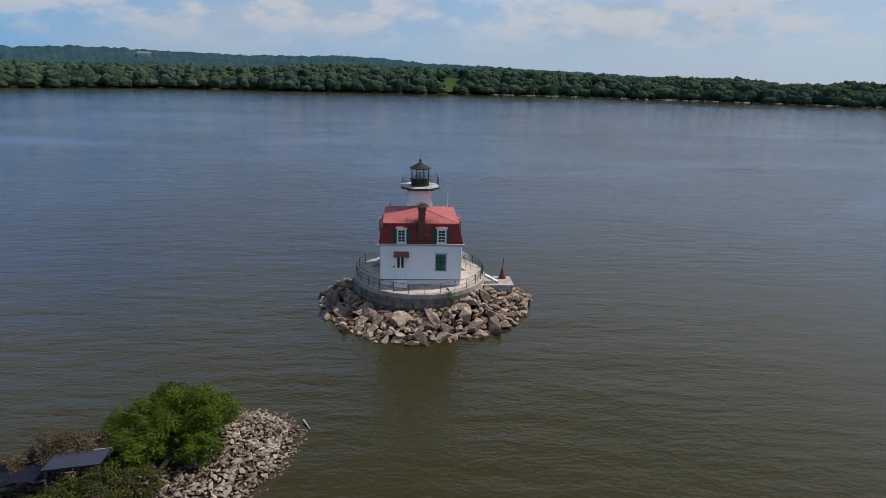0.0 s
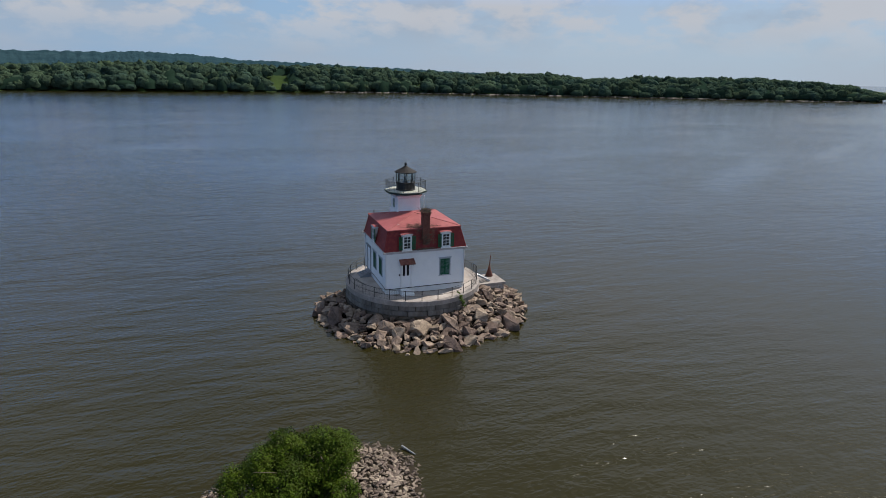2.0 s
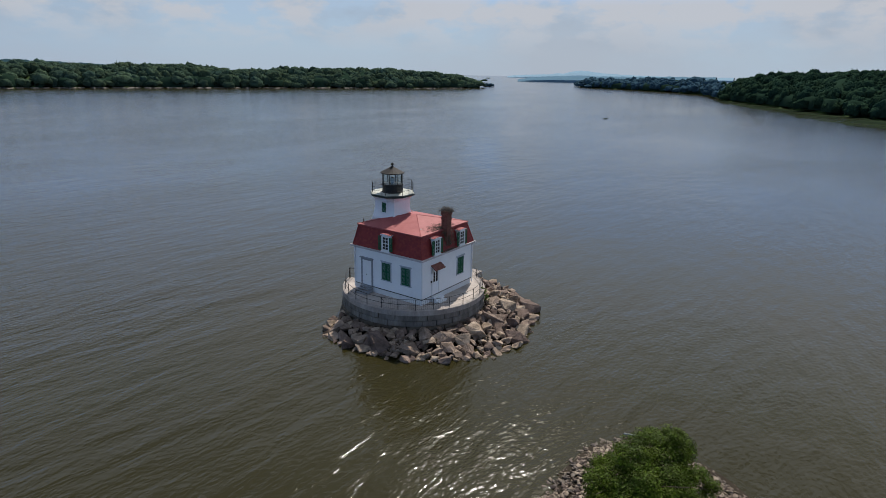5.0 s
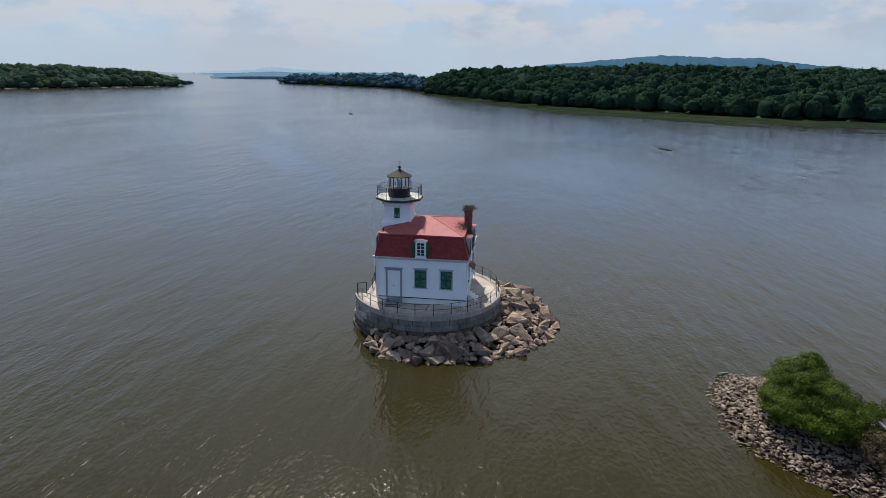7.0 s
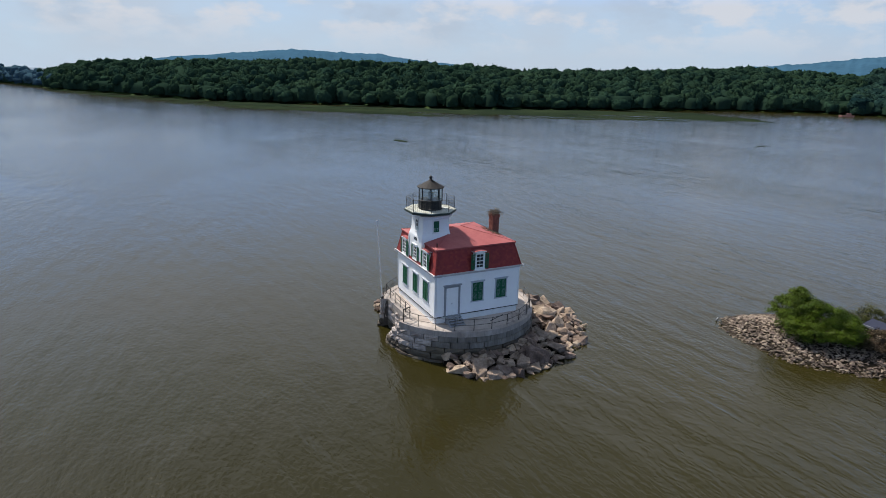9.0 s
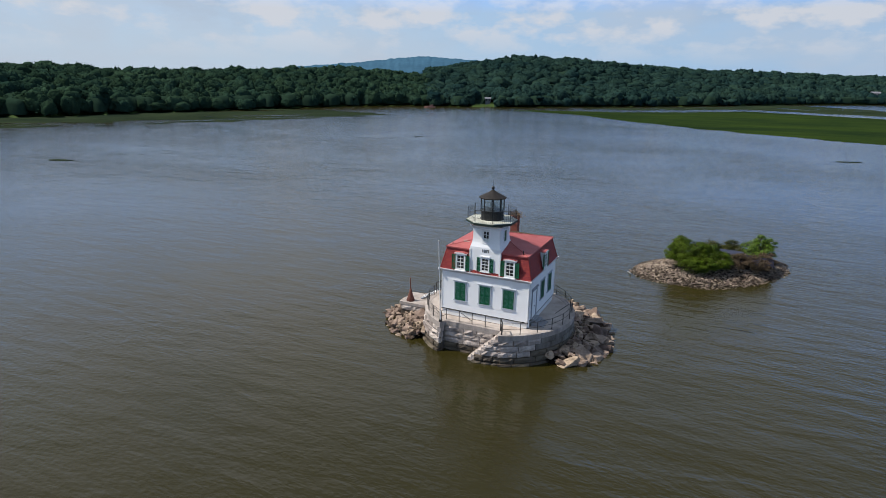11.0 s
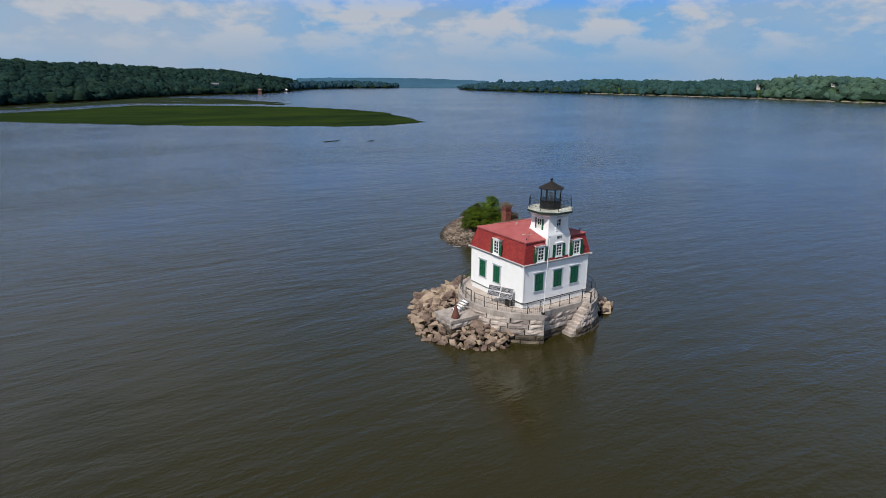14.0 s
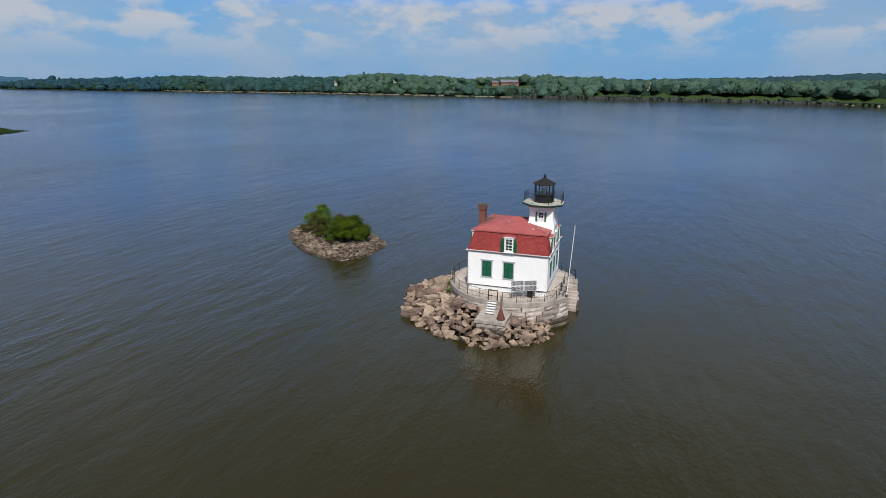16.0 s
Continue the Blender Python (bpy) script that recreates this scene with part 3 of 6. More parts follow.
shore_strip("shore_bank", 9, 57.5, -2, 4, 0.8, SHORE_STONE, "pale stony edge of the far shore", "river bank")
shore_strip("shore_bank", 226, 266, -2, 4, 0.7, SHORE_STONE, "pale stony edge of the opposite shore", "river bank")
shore_strip("marsh", 258, 292, 4, 30, 0.9, MARSH, "pale marsh grass behind a railway embankment", "marsh")
shore_strip("embankment", 258, 287.2, -3, 3, 2.3, BANK_STONE, "dark stone railway embankment along the marsh", "embankment")
V, T, base = [], [], 0
for k in range(120):                # scrub along the embankment
    b = rng.uniform(258, 287) if k % 3 else rng.uniform(258, 270)
    bv, bt = BLOBS[k % len(BLOBS)]
    r, size = float(shore_r(np.array(b))) + rng.uniform(-2, 5), rng.uniform(0.8, 2.6)
    V.append(bv * (size * 1.3, size * 1.3, size) + (r * math.sin(radians(b)), r * math.cos(radians(b)), WATER + 2.2 + 0.3 * size))
    T.append(bt + base); base += len(bv)
tagged(big_mesh("embankment_scrub", np.concatenate(V), np.concatenate(T), FOREST_N, True), "low green scrub along the railway embankment", "bushes", kind="stuff")
trestle = thing("railway_trestle", (float(shore_r(np.array(289.0))) * math.sin(radians(289)), float(shore_r(np.array(289.0))) * math.cos(radians(289)), WATER), "low dark railway trestle at the end of the embankment", "bridge")
for k in range(9):
    b = 287.2 + 0.45 * k
    r = float(shore_r(np.array(b)))
    p = Vector((r * math.sin(radians(b)), r * math.cos(radians(b)), WATER))
    bm = bmesh.new(); box(bm, p + Vector((0, 0, 0.8)), (1.0, 2.4, 3.2), Euler((0, 0, -radians(b) + math.pi / 2)).to_matrix()); part("bridge_pier", bm, BANK_STONE, trestle)
    if k < 8:
        r2 = float(shore_r(np.array(b + 0.45)))
        q_ = Vector((r2 * math.sin(radians(b + 0.45)), r2 * math.cos(radians(b + 0.45)), WATER))
        bm = bmesh.new(); box(bm, (p + q_) / 2 + Vector((0, 0, 2.5)), ((q_ - p).length + 0.4, 3.4, 0.7), (q_ - p).to_track_quat("X", "Z").to_matrix()); part("deck_span", bm, BANK_STONE, trestle)


def ridge(name, rows, dist, depth, mat, rough, label):
    """A far wooded ridge from (bearing, height) pairs."""
    b, h = (np.array(c, float) for c in zip(*rows))
    bs = np.arange(b[0], b[-1], 0.12)
    hs = np.interp(bs, b, h)
    hs = hs + rough * np.array([noise.noise((v * 1.3, dist, 0)) + 0.6 * noise.noise((v * 2.9, dist, 3)) + 0.3 * noise.noise((v * 4.1, dist, 5)) for v in bs])
    hs = np.maximum(hs, 0.5)
    dd = np.concatenate([[0, 0.02], np.linspace(0.1, 1.0, 13), [1.5, 2.2]])
    ff = np.interp(dd, (0, 0.02, 0.25, 0.6, 1.0, 1.5, 2.2), (-1.0, 0.35, 0.6, 0.85, 1.0, 0.9, 0.1))
    V = np.zeros((len(bs), len(dd), 3))
    for j, (d, f) in enumerate(zip(dd, ff)):
        jit = rough * np.array([noise.noise((v * 1.7, j * 0.9, dist)) + 0.8 * noise.noise((v * 3.7, j * 2.1, dist)) for v in bs]) if 0 < j < len(dd) - 2 else 0
        r = dist + d * depth
        V[:, j] = np.stack([r * np.sin(np.radians(bs)), r * np.cos(np.radians(bs)), hs * f + jit], -1)
    n, k = len(bs), len(dd)
    quads = [(i * k + j, i * k + j + 1, (i + 1) * k + j + 1, (i + 1) * k + j) for i in range(n - 1) for j in range(k - 1)]
    return tagged(big_mesh(name, V.reshape(-1, 3), quads, mat, True), label, "hill", kind="structure")


# the blue of these ridges is haze put into their materials
ridge("backdrop_hill_north", ((318, 44), (325, 50), (329, 51), (332, 56), (336, 55), (340, 51), (345, 49), (349, 51), (354, 55), (358, 52), (362, 42), (367, 40), (372, 34), (376, 32), (380, 27), (384, 24), (392, 18)), 1300, 250, FOREST_FAR, 2.5, "wooded ridge behind the far shore, tinted blue-green for haze")
ridge("backdrop_hill_distant", ((60.5, 6), (62, 14), (64, 20), (65.5, 27), (66.5, 40), (67.2, 46), (68, 40), (69, 33), (71, 26), (73, 22), (76, 20), (80, 22)), 3300, 500, BLUE_FAR, 2.0, "mountain far down the river, coloured pale blue for haze")
ridge("backdrop_hill_middle", ((61.6, 2), (62.5, 9), (64, 14), (66, 17), (69, 18), (72, 19), (76, 22), (79, 22)), 1750, 300, BLUE_HAZE, 1.5, "low wooded hills down the river, tinted blue for haze")
ridge("backdrop_hill_east", ((90, 52), (92, 66), (94, 75), (98, 94), (102, 113), (105, 108), (108, 103), (110, 103), (112, 87), (114, 76), (118, 60)), 2400, 500, BLUE_MID, 3.0, "mountain behind the wooded shore, tinted blue for haze")
ridge("backdrop_hill_south", ((139, 62), (143, 80), (146, 92), (151, 122), (153, 127), (156, 117), (160, 104), (166, 84)), 2400, 500, BLUE_MID, 3.0, "wooded mountain behind the hillside, tinted blue for haze")
ridge("backdrop_hill_upriver", ((199, 24), (202, 26), (206, 27), (210, 26), (214, 22), (217, 18)), 1760, 300, BLUE_MID, 1.3, "low ridge far up the river, tinted blue for haze")
ridge("backdrop_hill_west", ((266, 20), (274, 24), (281, 30), (287, 38), (295, 42), (305, 45), (318, 44)), 1400, 300, FOREST_FAR, 2.5, "wooded ridge behind the opposite shore, tinted blue-green for haze")


def inside(px, py, outline):
    ok = np.zeros(px.shape, bool)
    for (ax, ay), (bx, by) in zip(outline, outline[1:] + outline[:1]):
        cross = (ay > py) != (by > py)
        ok ^= cross & (px < (bx - ax) * (py - ay) / ((by - ay) or 1e-9) + ax)
    return ok


def rim_distance(px, py, outline):
    best = np.full(px.shape, 1e9)
    for (ax, ay), (bx, by) in zip(outline, outline[1:] + outline[:1]):
        t = np.clip(((px - ax) * (bx - ax) + (py - ay) * (by - ay)) / ((bx - ax) ** 2 + (by - ay) ** 2), 0, 1)
        best = np.minimum(best, np.hypot(px - ax - t * (bx - ax), py - ay - t * (by - ay)))
    return best


def weed_mat(name, outline, label, z=0.05, mat=None, cell=2.2, turn=0.0, thin=0.5, reach=26, deep=0.9):
    """A raft of floating leaves, broken towards its rim by narrow channels that run along it."""
    outline = [tuple(p) for p in outline]
    xs, ys = zip(*outline)
    gx, gy = np.meshgrid(np.arange(min(xs) - 4, max(xs) + 4, cell), np.arange(min(ys) - 4, max(ys) + 4, cell), indexing="ij")
    c, s_ = math.cos(radians(turn)), math.sin(radians(turn))
    u, v = gx * c + gy * s_, -gx * s_ + gy * c
    wob = np.array([noise.noise((a * 0.06, b_ * 0.06, 1.0)) + 0.6 * noise.noise((a * 0.2, b_ * 0.2, 4.0)) for a, b_ in zip(gx.ravel(), gy.ravel())]).reshape(gx.shape)
    chan = np.array([noise.noise((a * 0.010, b_ * 0.09, 2.0)) + 0.5 * noise.noise((a * 0.03, b_ * 0.25, 5.0)) for a, b_ in zip(u.ravel(), v.ravel())]).reshape(gx.shape)
    d = np.where(inside(gx, gy, outline), 1, -1) * rim_distance(gx, gy, outline) + 5 * wob * min(1, reach / 20)
    keep = (d > 0) & (chan > -thin - deep * np.clip(d / reach, 0, 1))
    i, j = np.nonzero(keep)
    h, wide = cell * 0.5, gx.shape[1] + 1
    node = lambda a, b_: (i + a) * wide + j + b_
    tops = np.stack([node(0, 0), node(1, 0), node(1, 1), node(0, 1)], -1)
    vx, vy = np.meshgrid(np.arange(gx.shape[0] + 1), np.arange(wide), indexing="ij")
    V = np.stack([(gx[0, 0] - h + vx * cell).ravel(), (gy[0, 0] - h + vy * cell).ravel(), np.full(vx.size, WATER + z)], -1)
    V = np.concatenate([V, V - (0, 0, z + 0.05)])
    full = np.pad(keep, 1)
    Q = [tops]
    for da, db, e0, e1 in ((0, -1, 0, 1), (1, 0, 1, 2), (0, 1, 2, 3), (-1, 0, 3, 0)):     # a rim where the next cell is open water
        open_side = ~full[i + 1 + da, j + 1 + db]
        p, q_ = tops[open_side, e0], tops[open_side, e1]
        Q.append(np.stack([p + vx.size, q_ + vx.size, q_, p], -1))
    Q = np.concatenate(Q)
    used, Q = np.unique(Q, return_inverse=True)
    V, Q = V[used], Q.reshape(-1, 4)
    return tagged(big_mesh(name, V, Q, mat or WEED), label, "water weed", kind="stuff")


weed_mat("weed_bed", ((590, 95), (640, 106), (575, 62), (460, 2), (412, -40), (390, -78), (370, -110), (340, -136), (330, -165), (320, -210), (312, -240), (300, -300), (262, -322), (222, -316), (182, -300), (205, -240), (226, -185), (246, -140), (262, -112), (292, -66), (324, -36), (376, -2), (451, 28)), "wide bed of floating water weed along the shore, dulled for cloud shade", mat=WEED_D, turn=52, thin=0.15, reach=40, deep=0.25)
weed_mat("weed_bed", ((153, -424), (110, -440), (62, -455), (20, -490), (-27, -548), (-90, -510), (-140, -462), (-160, -400), (-165, -350), (-150, -290), (-138, -248), (-118, -240), (-94, -238), (-69, -251), (-32, -276), (0, -297), (46, -342), (83, -388)), "bright green raft of water weed on the river", turn=-42, thin=0.45, reach=14)
weed_mat("weed_bed", ((110, -500), (60, -560), (0, -640), (-55, -770), (-100, -745), (-140, -690), (-160, -540), (-140, -500), (-95, -545), (-28, -600), (20, -540), (60, -500)), "thin bed of weed behind a water channel", mat=WEED_D, turn=-50, thin=0.25, reach=30, deep=0.3)
for x, y, lx, ly in ((148, -54, 7, 2.2), (100, -174, 4, 1.6), (-51.5, -174, 8, 2), (-65, -168, 3.2, 1.4), (277, 86, 9, 2)):
    weed_mat("weed_clump", [(x + lx / 2 * math.cos(a) * math.cos(0.3) - ly / 2 * math.sin(a) * 0.3, y + ly / 2 * math.sin(a) + lx / 2 * math.cos(a) * 0.3) for a in np.linspace(0, 6.283, 9)[:-1]], "small drifting clump of dark water weed", 0.1, WEED_D, 0.4, 17, 0.6, 1.0)


def far_house(b, inland, w, d, h, lift, wall, label, roofm=None, turn=0.0):
    """A house on the shore with a gabled roof and a row of windows."""
    r = float(shore_r(np.array(b))) + inland
    at = (r * math.sin(radians(b)), r * math.cos(radians(b)), lift)
    th = thing("house", (at[0], at[1], at[2] - 3), label, "house", rz=-b + turn)
    th_m = WORLD_OF[th]
    bm = bmesh.new(); box(bm, (0, 0, h / 2 + 1.5), (w, d, h + 3)); bm.transform(th_m); part("wall", bm, wall, th)
    bm = bmesh.new()
    o = 0.6
    pts = [(-w / 2 - o, -d / 2 - o, h + 3), (w / 2 + o, -d / 2 - o, h + 3), (w / 2 + o, d / 2 + o, h + 3), (-w / 2 - o, d / 2 + o, h + 3), (-w / 2 - o, 0, h + 3 + d * 0.32), (w / 2 + o, 0, h + 3 + d * 0.32)]
    vs = [bm.verts.new(p) for p in pts]
    for f in ((0, 1, 5, 4), (2, 3, 4, 5), (1, 2, 5), (3, 0, 4), (3, 2, 1, 0)):
        bm.faces.new([vs[i] for i in f])
    bm.transform(th_m); part("roof", bm, roofm or HOUSER, th)
    for i in range(max(2, int(w / 3.2))):
        bm = bmesh.new(); box(bm, (-w / 2 + (i + 0.5) * w / max(2, int(w / 3.2)), -d / 2, 3 + h * 0.55), (1.1, 0.12, 1.5)); bm.transform(th_m)
        part("window", bm, DARK, th)


far_house(152.2, 28, 13, 8, 3.2, 7, HOUSEG, "grey-blue clapboard house among trees above the shore")
far_house(158.5, 22, 5, 4, 2.4, 3.5, HOUSER, "small brown house by a clearing on the shore")
far_house(191.0, 30, 10, 7, 3.5, 10, HOUSEG, "pale house among trees on the hill")
far_house(197.2, -7, 12, 7, 2.2, 0.2, HOUSEW, "white boathouse at the foot of the wooded hill", TRIM)
far_house(194.9, -3, 4.5, 5, 4.5, 0.6, BRICKF, "narrow pinkish house on the shore below the woods", BRICKF)
far_house(241.0, 60, 15, 9, 4, 12, HOUSEW, "pale house above the opposite shore")
far_house(246.5, 70, 13, 9, 5, 15, TRIM, "white house on the opposite bank")
far_house(257.8, 112, 26, 11, 4.5, 13, BRICKF, "long red-brick building beyond a field")
far_house(256.4, 106, 10, 8, 4, 13, BRICKF, "brick house at the edge of a field")
far_house(270.9, 62, 13, 9, 4, 12, HOUSEW, "grey house among trees on the opposite bank")
far_house(229.0, 52, 9, 7, 4, 12, BRICKF, "pinkish house half hidden in the opposite woods")
far_house(340.5, 14, 9, 7, 3.5, 2.5, TRIM, "small white cottage on the far shore", HOUSER)
far_house(337.2, 780, 26, 12, 6, 37, HOUSEW, "long pale building on the far ridge")


def moored_boat(x, y, turn):
    th = thing("boat", (x, y, WATER), "red-brown moored work boat with a low cabin", "boat", rz=turn)
    m = WORLD_OF[th]
    bm = bmesh.new()
    prism(bm, ((-4.5, -1.3), (2.5, -1.3), (4.8, 0), (2.5, 1.3), (-4.5, 1.3)), -0.3, 0.9); bm.transform(m); part("hull", bm, BRICKF, th)
    bm = bmesh.new(); box(bm, (-1.2, 0, 1.5), (3.0, 1.8, 1.3)); bmesh.ops.bevel(bm, geom=bm.edges[:], offset=0.1, segments=1); bm.transform(m); part("cabin", bm, BRICKF, th)
    bm = bmesh.new(); rod(bm, (0.9, 0, 0.9), (0.9, 0, 3.4), 0.06); bm.transform(m); part("mast", bm, RAILM, th)


moored_boat(218, -419, 20)

# a tiny wooded islet off the tip of the far headland
tip_r, tip_b = 1000, 58.95
tx, ty = tip_r * math.sin(radians(tip_b)), tip_r * math.cos(radians(tip_b))
V, T, base = [], [], 0
for k in range(26):
    bv, bt = BLOBS[k % len(BLOBS)]
    off = np.clip(rng.normal(0, 1, 2), -1.6, 1.6) * (5, 2)
    V.append(bv * (3, 3, 2.6) + (tx + off[0] * 0.55 - off[1], ty - off[0] * 0.8, WATER + rng.uniform(1, 3.4)))
    T.append(bt + base); base += len(bv)
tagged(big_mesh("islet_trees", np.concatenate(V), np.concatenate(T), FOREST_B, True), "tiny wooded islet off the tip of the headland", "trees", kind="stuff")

# ---------------------------------------------------------------- the pier
PX, PY, PR = 0.0, 0.0, 6.86
NOTCH_Y = 5.45                      # back wall of the boat landing
NOTCH_A, NOTCH_B = 62.8, 109.6      # the landing, in degrees about the pier's middle


def on_pier(deg, r):
    return PX + r * math.cos(radians(deg)), PY + r * math.sin(radians(deg))


def pier_outline(r, notch=NOTCH_Y, step=3.0):
    pts = [on_pier(NOTCH_B + (360 + NOTCH_A - NOTCH_B) * i / 106, r) for i in range(107)]
    return pts + [(pts[-1][0], notch), (pts[0][0], notch)]


pier = thing("pier", (PX, PY, WATER), "round granite pier with a concrete coping and a boat landing", "pier", kind="structure")
bm = bmesh.new(); prism(bm, pier_outline(PR - 0.22, NOTCH_Y - 0.2), WATER - 1.2, DECK - 0.2); part("core", bm, MORTAR, pier)
bm = bmesh.new(); prism(bm, pier_outline(PR - 0.45, NOTCH_Y - 0.4), DECK - 0.2, DECK); part("deck", bm, CONC, pier, "pinkish worn concrete deck")


def coping_piece(a0, a1):
    bm = bmesh.new()
    n = 5
    out = [on_pier(a0 + (a1 - a0) * i / n, PR + 0.05) for i in range(n + 1)]
    inn = [on_pier(a0 + (a1 - a0) * i / n, PR - 0.47) for i in range(n, -1, -1)]
    prism(bm, out + inn, DECK - 0.42, DECK + 0.03)
    part("coping", bm, COPE, pier)


arc = 360 + NOTCH_A - NOTCH_B
for i in range(18):
    coping_piece(NOTCH_B + arc * i / 18 + 0.06, NOTCH_B + arc * (i + 1) / 18 - 0.06)
bm = bmesh.new(); span(bm, -2.28, 3.14, NOTCH_Y - 0.42, NOTCH_Y + 0.05, DECK - 0.42, DECK + 0.03); part("coping", bm, COPE, pier)


def rough_block(w, d, h, seed, rough=0.035, proud=0.03, mat=GRANITE):
    """A quarry-faced stone: chamfered margins and an uneven face (towards -y)."""
    rnd = random.Random(seed)
    bm = bmesh.new()
    nx, nz = 4, 3
    face = [[bm.verts.new((-w / 2 + w * i / nx, -d / 2 - (0.0 if i in (0, nx) or j in (0, nz) else proud + rnd.uniform(-rough, rough)), -h / 2 + h * j / nz)) for j in range(nz + 1)] for i in range(nx + 1)]
    back = [bm.verts.new((x, d / 2, z)) for x, z in ((-w / 2, -h / 2), (w / 2, -h / 2), (w / 2, h / 2), (-w / 2, h / 2))]
    for i in range(nx):
        for j in range(nz):
            bm.faces.new((face[i][j], face[i + 1][j], face[i + 1][j + 1], face[i][j + 1]))
    bm.faces.new([back[0], back[1]] + [face[i][0] for i in range(nx, -1, -1)])
    bm.faces.new([back[2], back[3]] + [face[i][nz] for i in range(nx + 1)])
    bm.faces.new([back[1], back[2]] + [face[nx][j] for j in range(nz, -1, -1)])
    bm.faces.new([back[3], back[0]] + [face[0][j] for j in range(nz + 1)])
    me = bpy.data.meshes.new("stone_block")
    bmesh.ops.recalc_face_normals(bm, faces=bm.faces)
    bm.to_mesh(me); bm.free()
    me.materials.append(mat)
    return me


COURSE = 0.5
wet_me = {k: [rough_block(w - 0.02, 0.4, COURSE - 0.05, 30 + 10 * k + s, 0.05, 0.05, GRANITE_W) for s in range(4)] for k, w in enumerate((1.5, 1.82, 1.2))}
block_me = {k: [rough_block(w - 0.012, 0.4, COURSE - 0.035, 10 * k + s, 0.06, 0.06) for s in range(5)] for k, w in enumerate((1.5, 1.82, 1.2))}


smooth_me = {k: [rough_block(w - 0.012, 0.4, COURSE - 0.022, 60 + 10 * k + s, 0.006, 0.008, GRANITE_D) for s in range(4)] for k, w in enumerate((1.515, 1.835, 1.215))}


def lay(me, m):
    ob = new("stone_block", me)
    ob.parent = pier
    ob.matrix_basis = WORLD_OF[pier].inverted() @ m


for c in range(6):
    z = DECK - 0.42 - COURSE * (c + 0.5)
    r = PR - 0.19 + 0.055 * c + (0.12 if c > 3 else 0)
    a, k = NOTCH_B + (1.5 if c % 2 else 0.2), 0
    while True:
        kind = random.choice((0, 0, 1, 2))
        long = random.uniform(1.1, 1.6) if -8 < (a + 180) % 360 - 180 < 70 else random.uniform(0.98, 1.02)
        w = (1.52, 1.84, 1.22)[kind] * long
        da = math.degrees(w / r)
        left = 360 + NOTCH_A - a
        if left < 1.5:
            break
        if da > left or left - da < 3:
            x, y = on_pier(a + left / 2, r - 0.02)
            lay(random.choice((wet_me if c > 2 else block_me)[kind]), pose(x, y, z, 0, 0, a + left / 2 + 90) @ Matrix.Diagonal((left / da * long, 1, 1, 1)))
            break
        x, y = on_pier(a + da / 2, r - 0.02 + random.uniform(-0.015, 0.02))
        # this arc takes the smoother, darker stone, and its dark courses start higher
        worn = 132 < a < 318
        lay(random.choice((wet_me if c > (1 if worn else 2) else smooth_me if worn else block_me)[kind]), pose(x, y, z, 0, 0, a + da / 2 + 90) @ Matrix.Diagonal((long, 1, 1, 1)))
        a += da
    x = 3.05
    while x - 1.3 > -2.6:
        kind = random.choice((0, 1, 2))
        w = (1.52, 1.84, 1.22)[kind]
        lay(random.choice((wet_me if c > 2 else block_me)[kind]), pose(x - w / 2, NOTCH_Y - 0.16, z, 0, 0, 180))
        x -= w
    for k in range(2):               # cheek of the boat landing below the flagpole
        lay(random.choice((wet_me if c > 2 else block_me)[2]), pose(3.26, NOTCH_Y + 0.16 + 0.33 * k, z, 0, 0, -90) @ Matrix.Diagonal((0.27, 0.8, 1, 1)))
    a = 91.5 + (1.5 if c % 2 else 0)
    while a < NOTCH_B - 1:           # outer face of the landing stair
        da = math.degrees(0.82 / (PR + 0.05))
        x, y = on_pier(a + da / 2, PR - 0.3 + 0.04 * c)
        if WATER + 0.18 + (DECK - WATER - 0.2) * min(max((0.25 - x) / 2.56, 0), 1) > z + 0.12:
            lay(random.choice((wet_me if c > 2 else block_me)[2]), pose(x, y, z, 0, 0, a + da / 2 + 90) @ Matrix.Diagonal((0.67, 1, 1, 1)))
        a += da

for i in range(9):                   # stone landing steps
    x0, x1 = 0.25 - 0.285 * i, 0.25 - 0.285 * (i + 1)
    top = WATER + 0.18 + (DECK - WATER - 0.2) * (i + 0.5) / 9
    y1 = PY + math.sqrt((PR - 0.18) ** 2 - ((x0 + x1) / 2 - PX) ** 2) + 0.02
    bm = bmesh.new(); span(bm, x0 - 0.01, x1, NOTCH_Y - 0.1, y1, WATER - 1, top)
    bmesh.ops.bevel(bm, geom=[e for e in bm.edges if min(v.co.z for v in e.verts) > top - 0.01], offset=0.04, segments=1)
    part("stair_step", bm, GRANITE, pier, "worn granite landing step")

landing = thing("landing_block", (8.4, -0.2, WATER), "stained concrete landing block on rubble beside the pier", "landing")
bm = bmesh.new(); span(bm, 6.6, 9.65, -1.45, 0.95, WATER - 0.8, 1.02)
bmesh.ops.bevel(bm, geom=bm.edges[:], offset=0.08, segments=2); part("base", bm, MORTAR, landing)
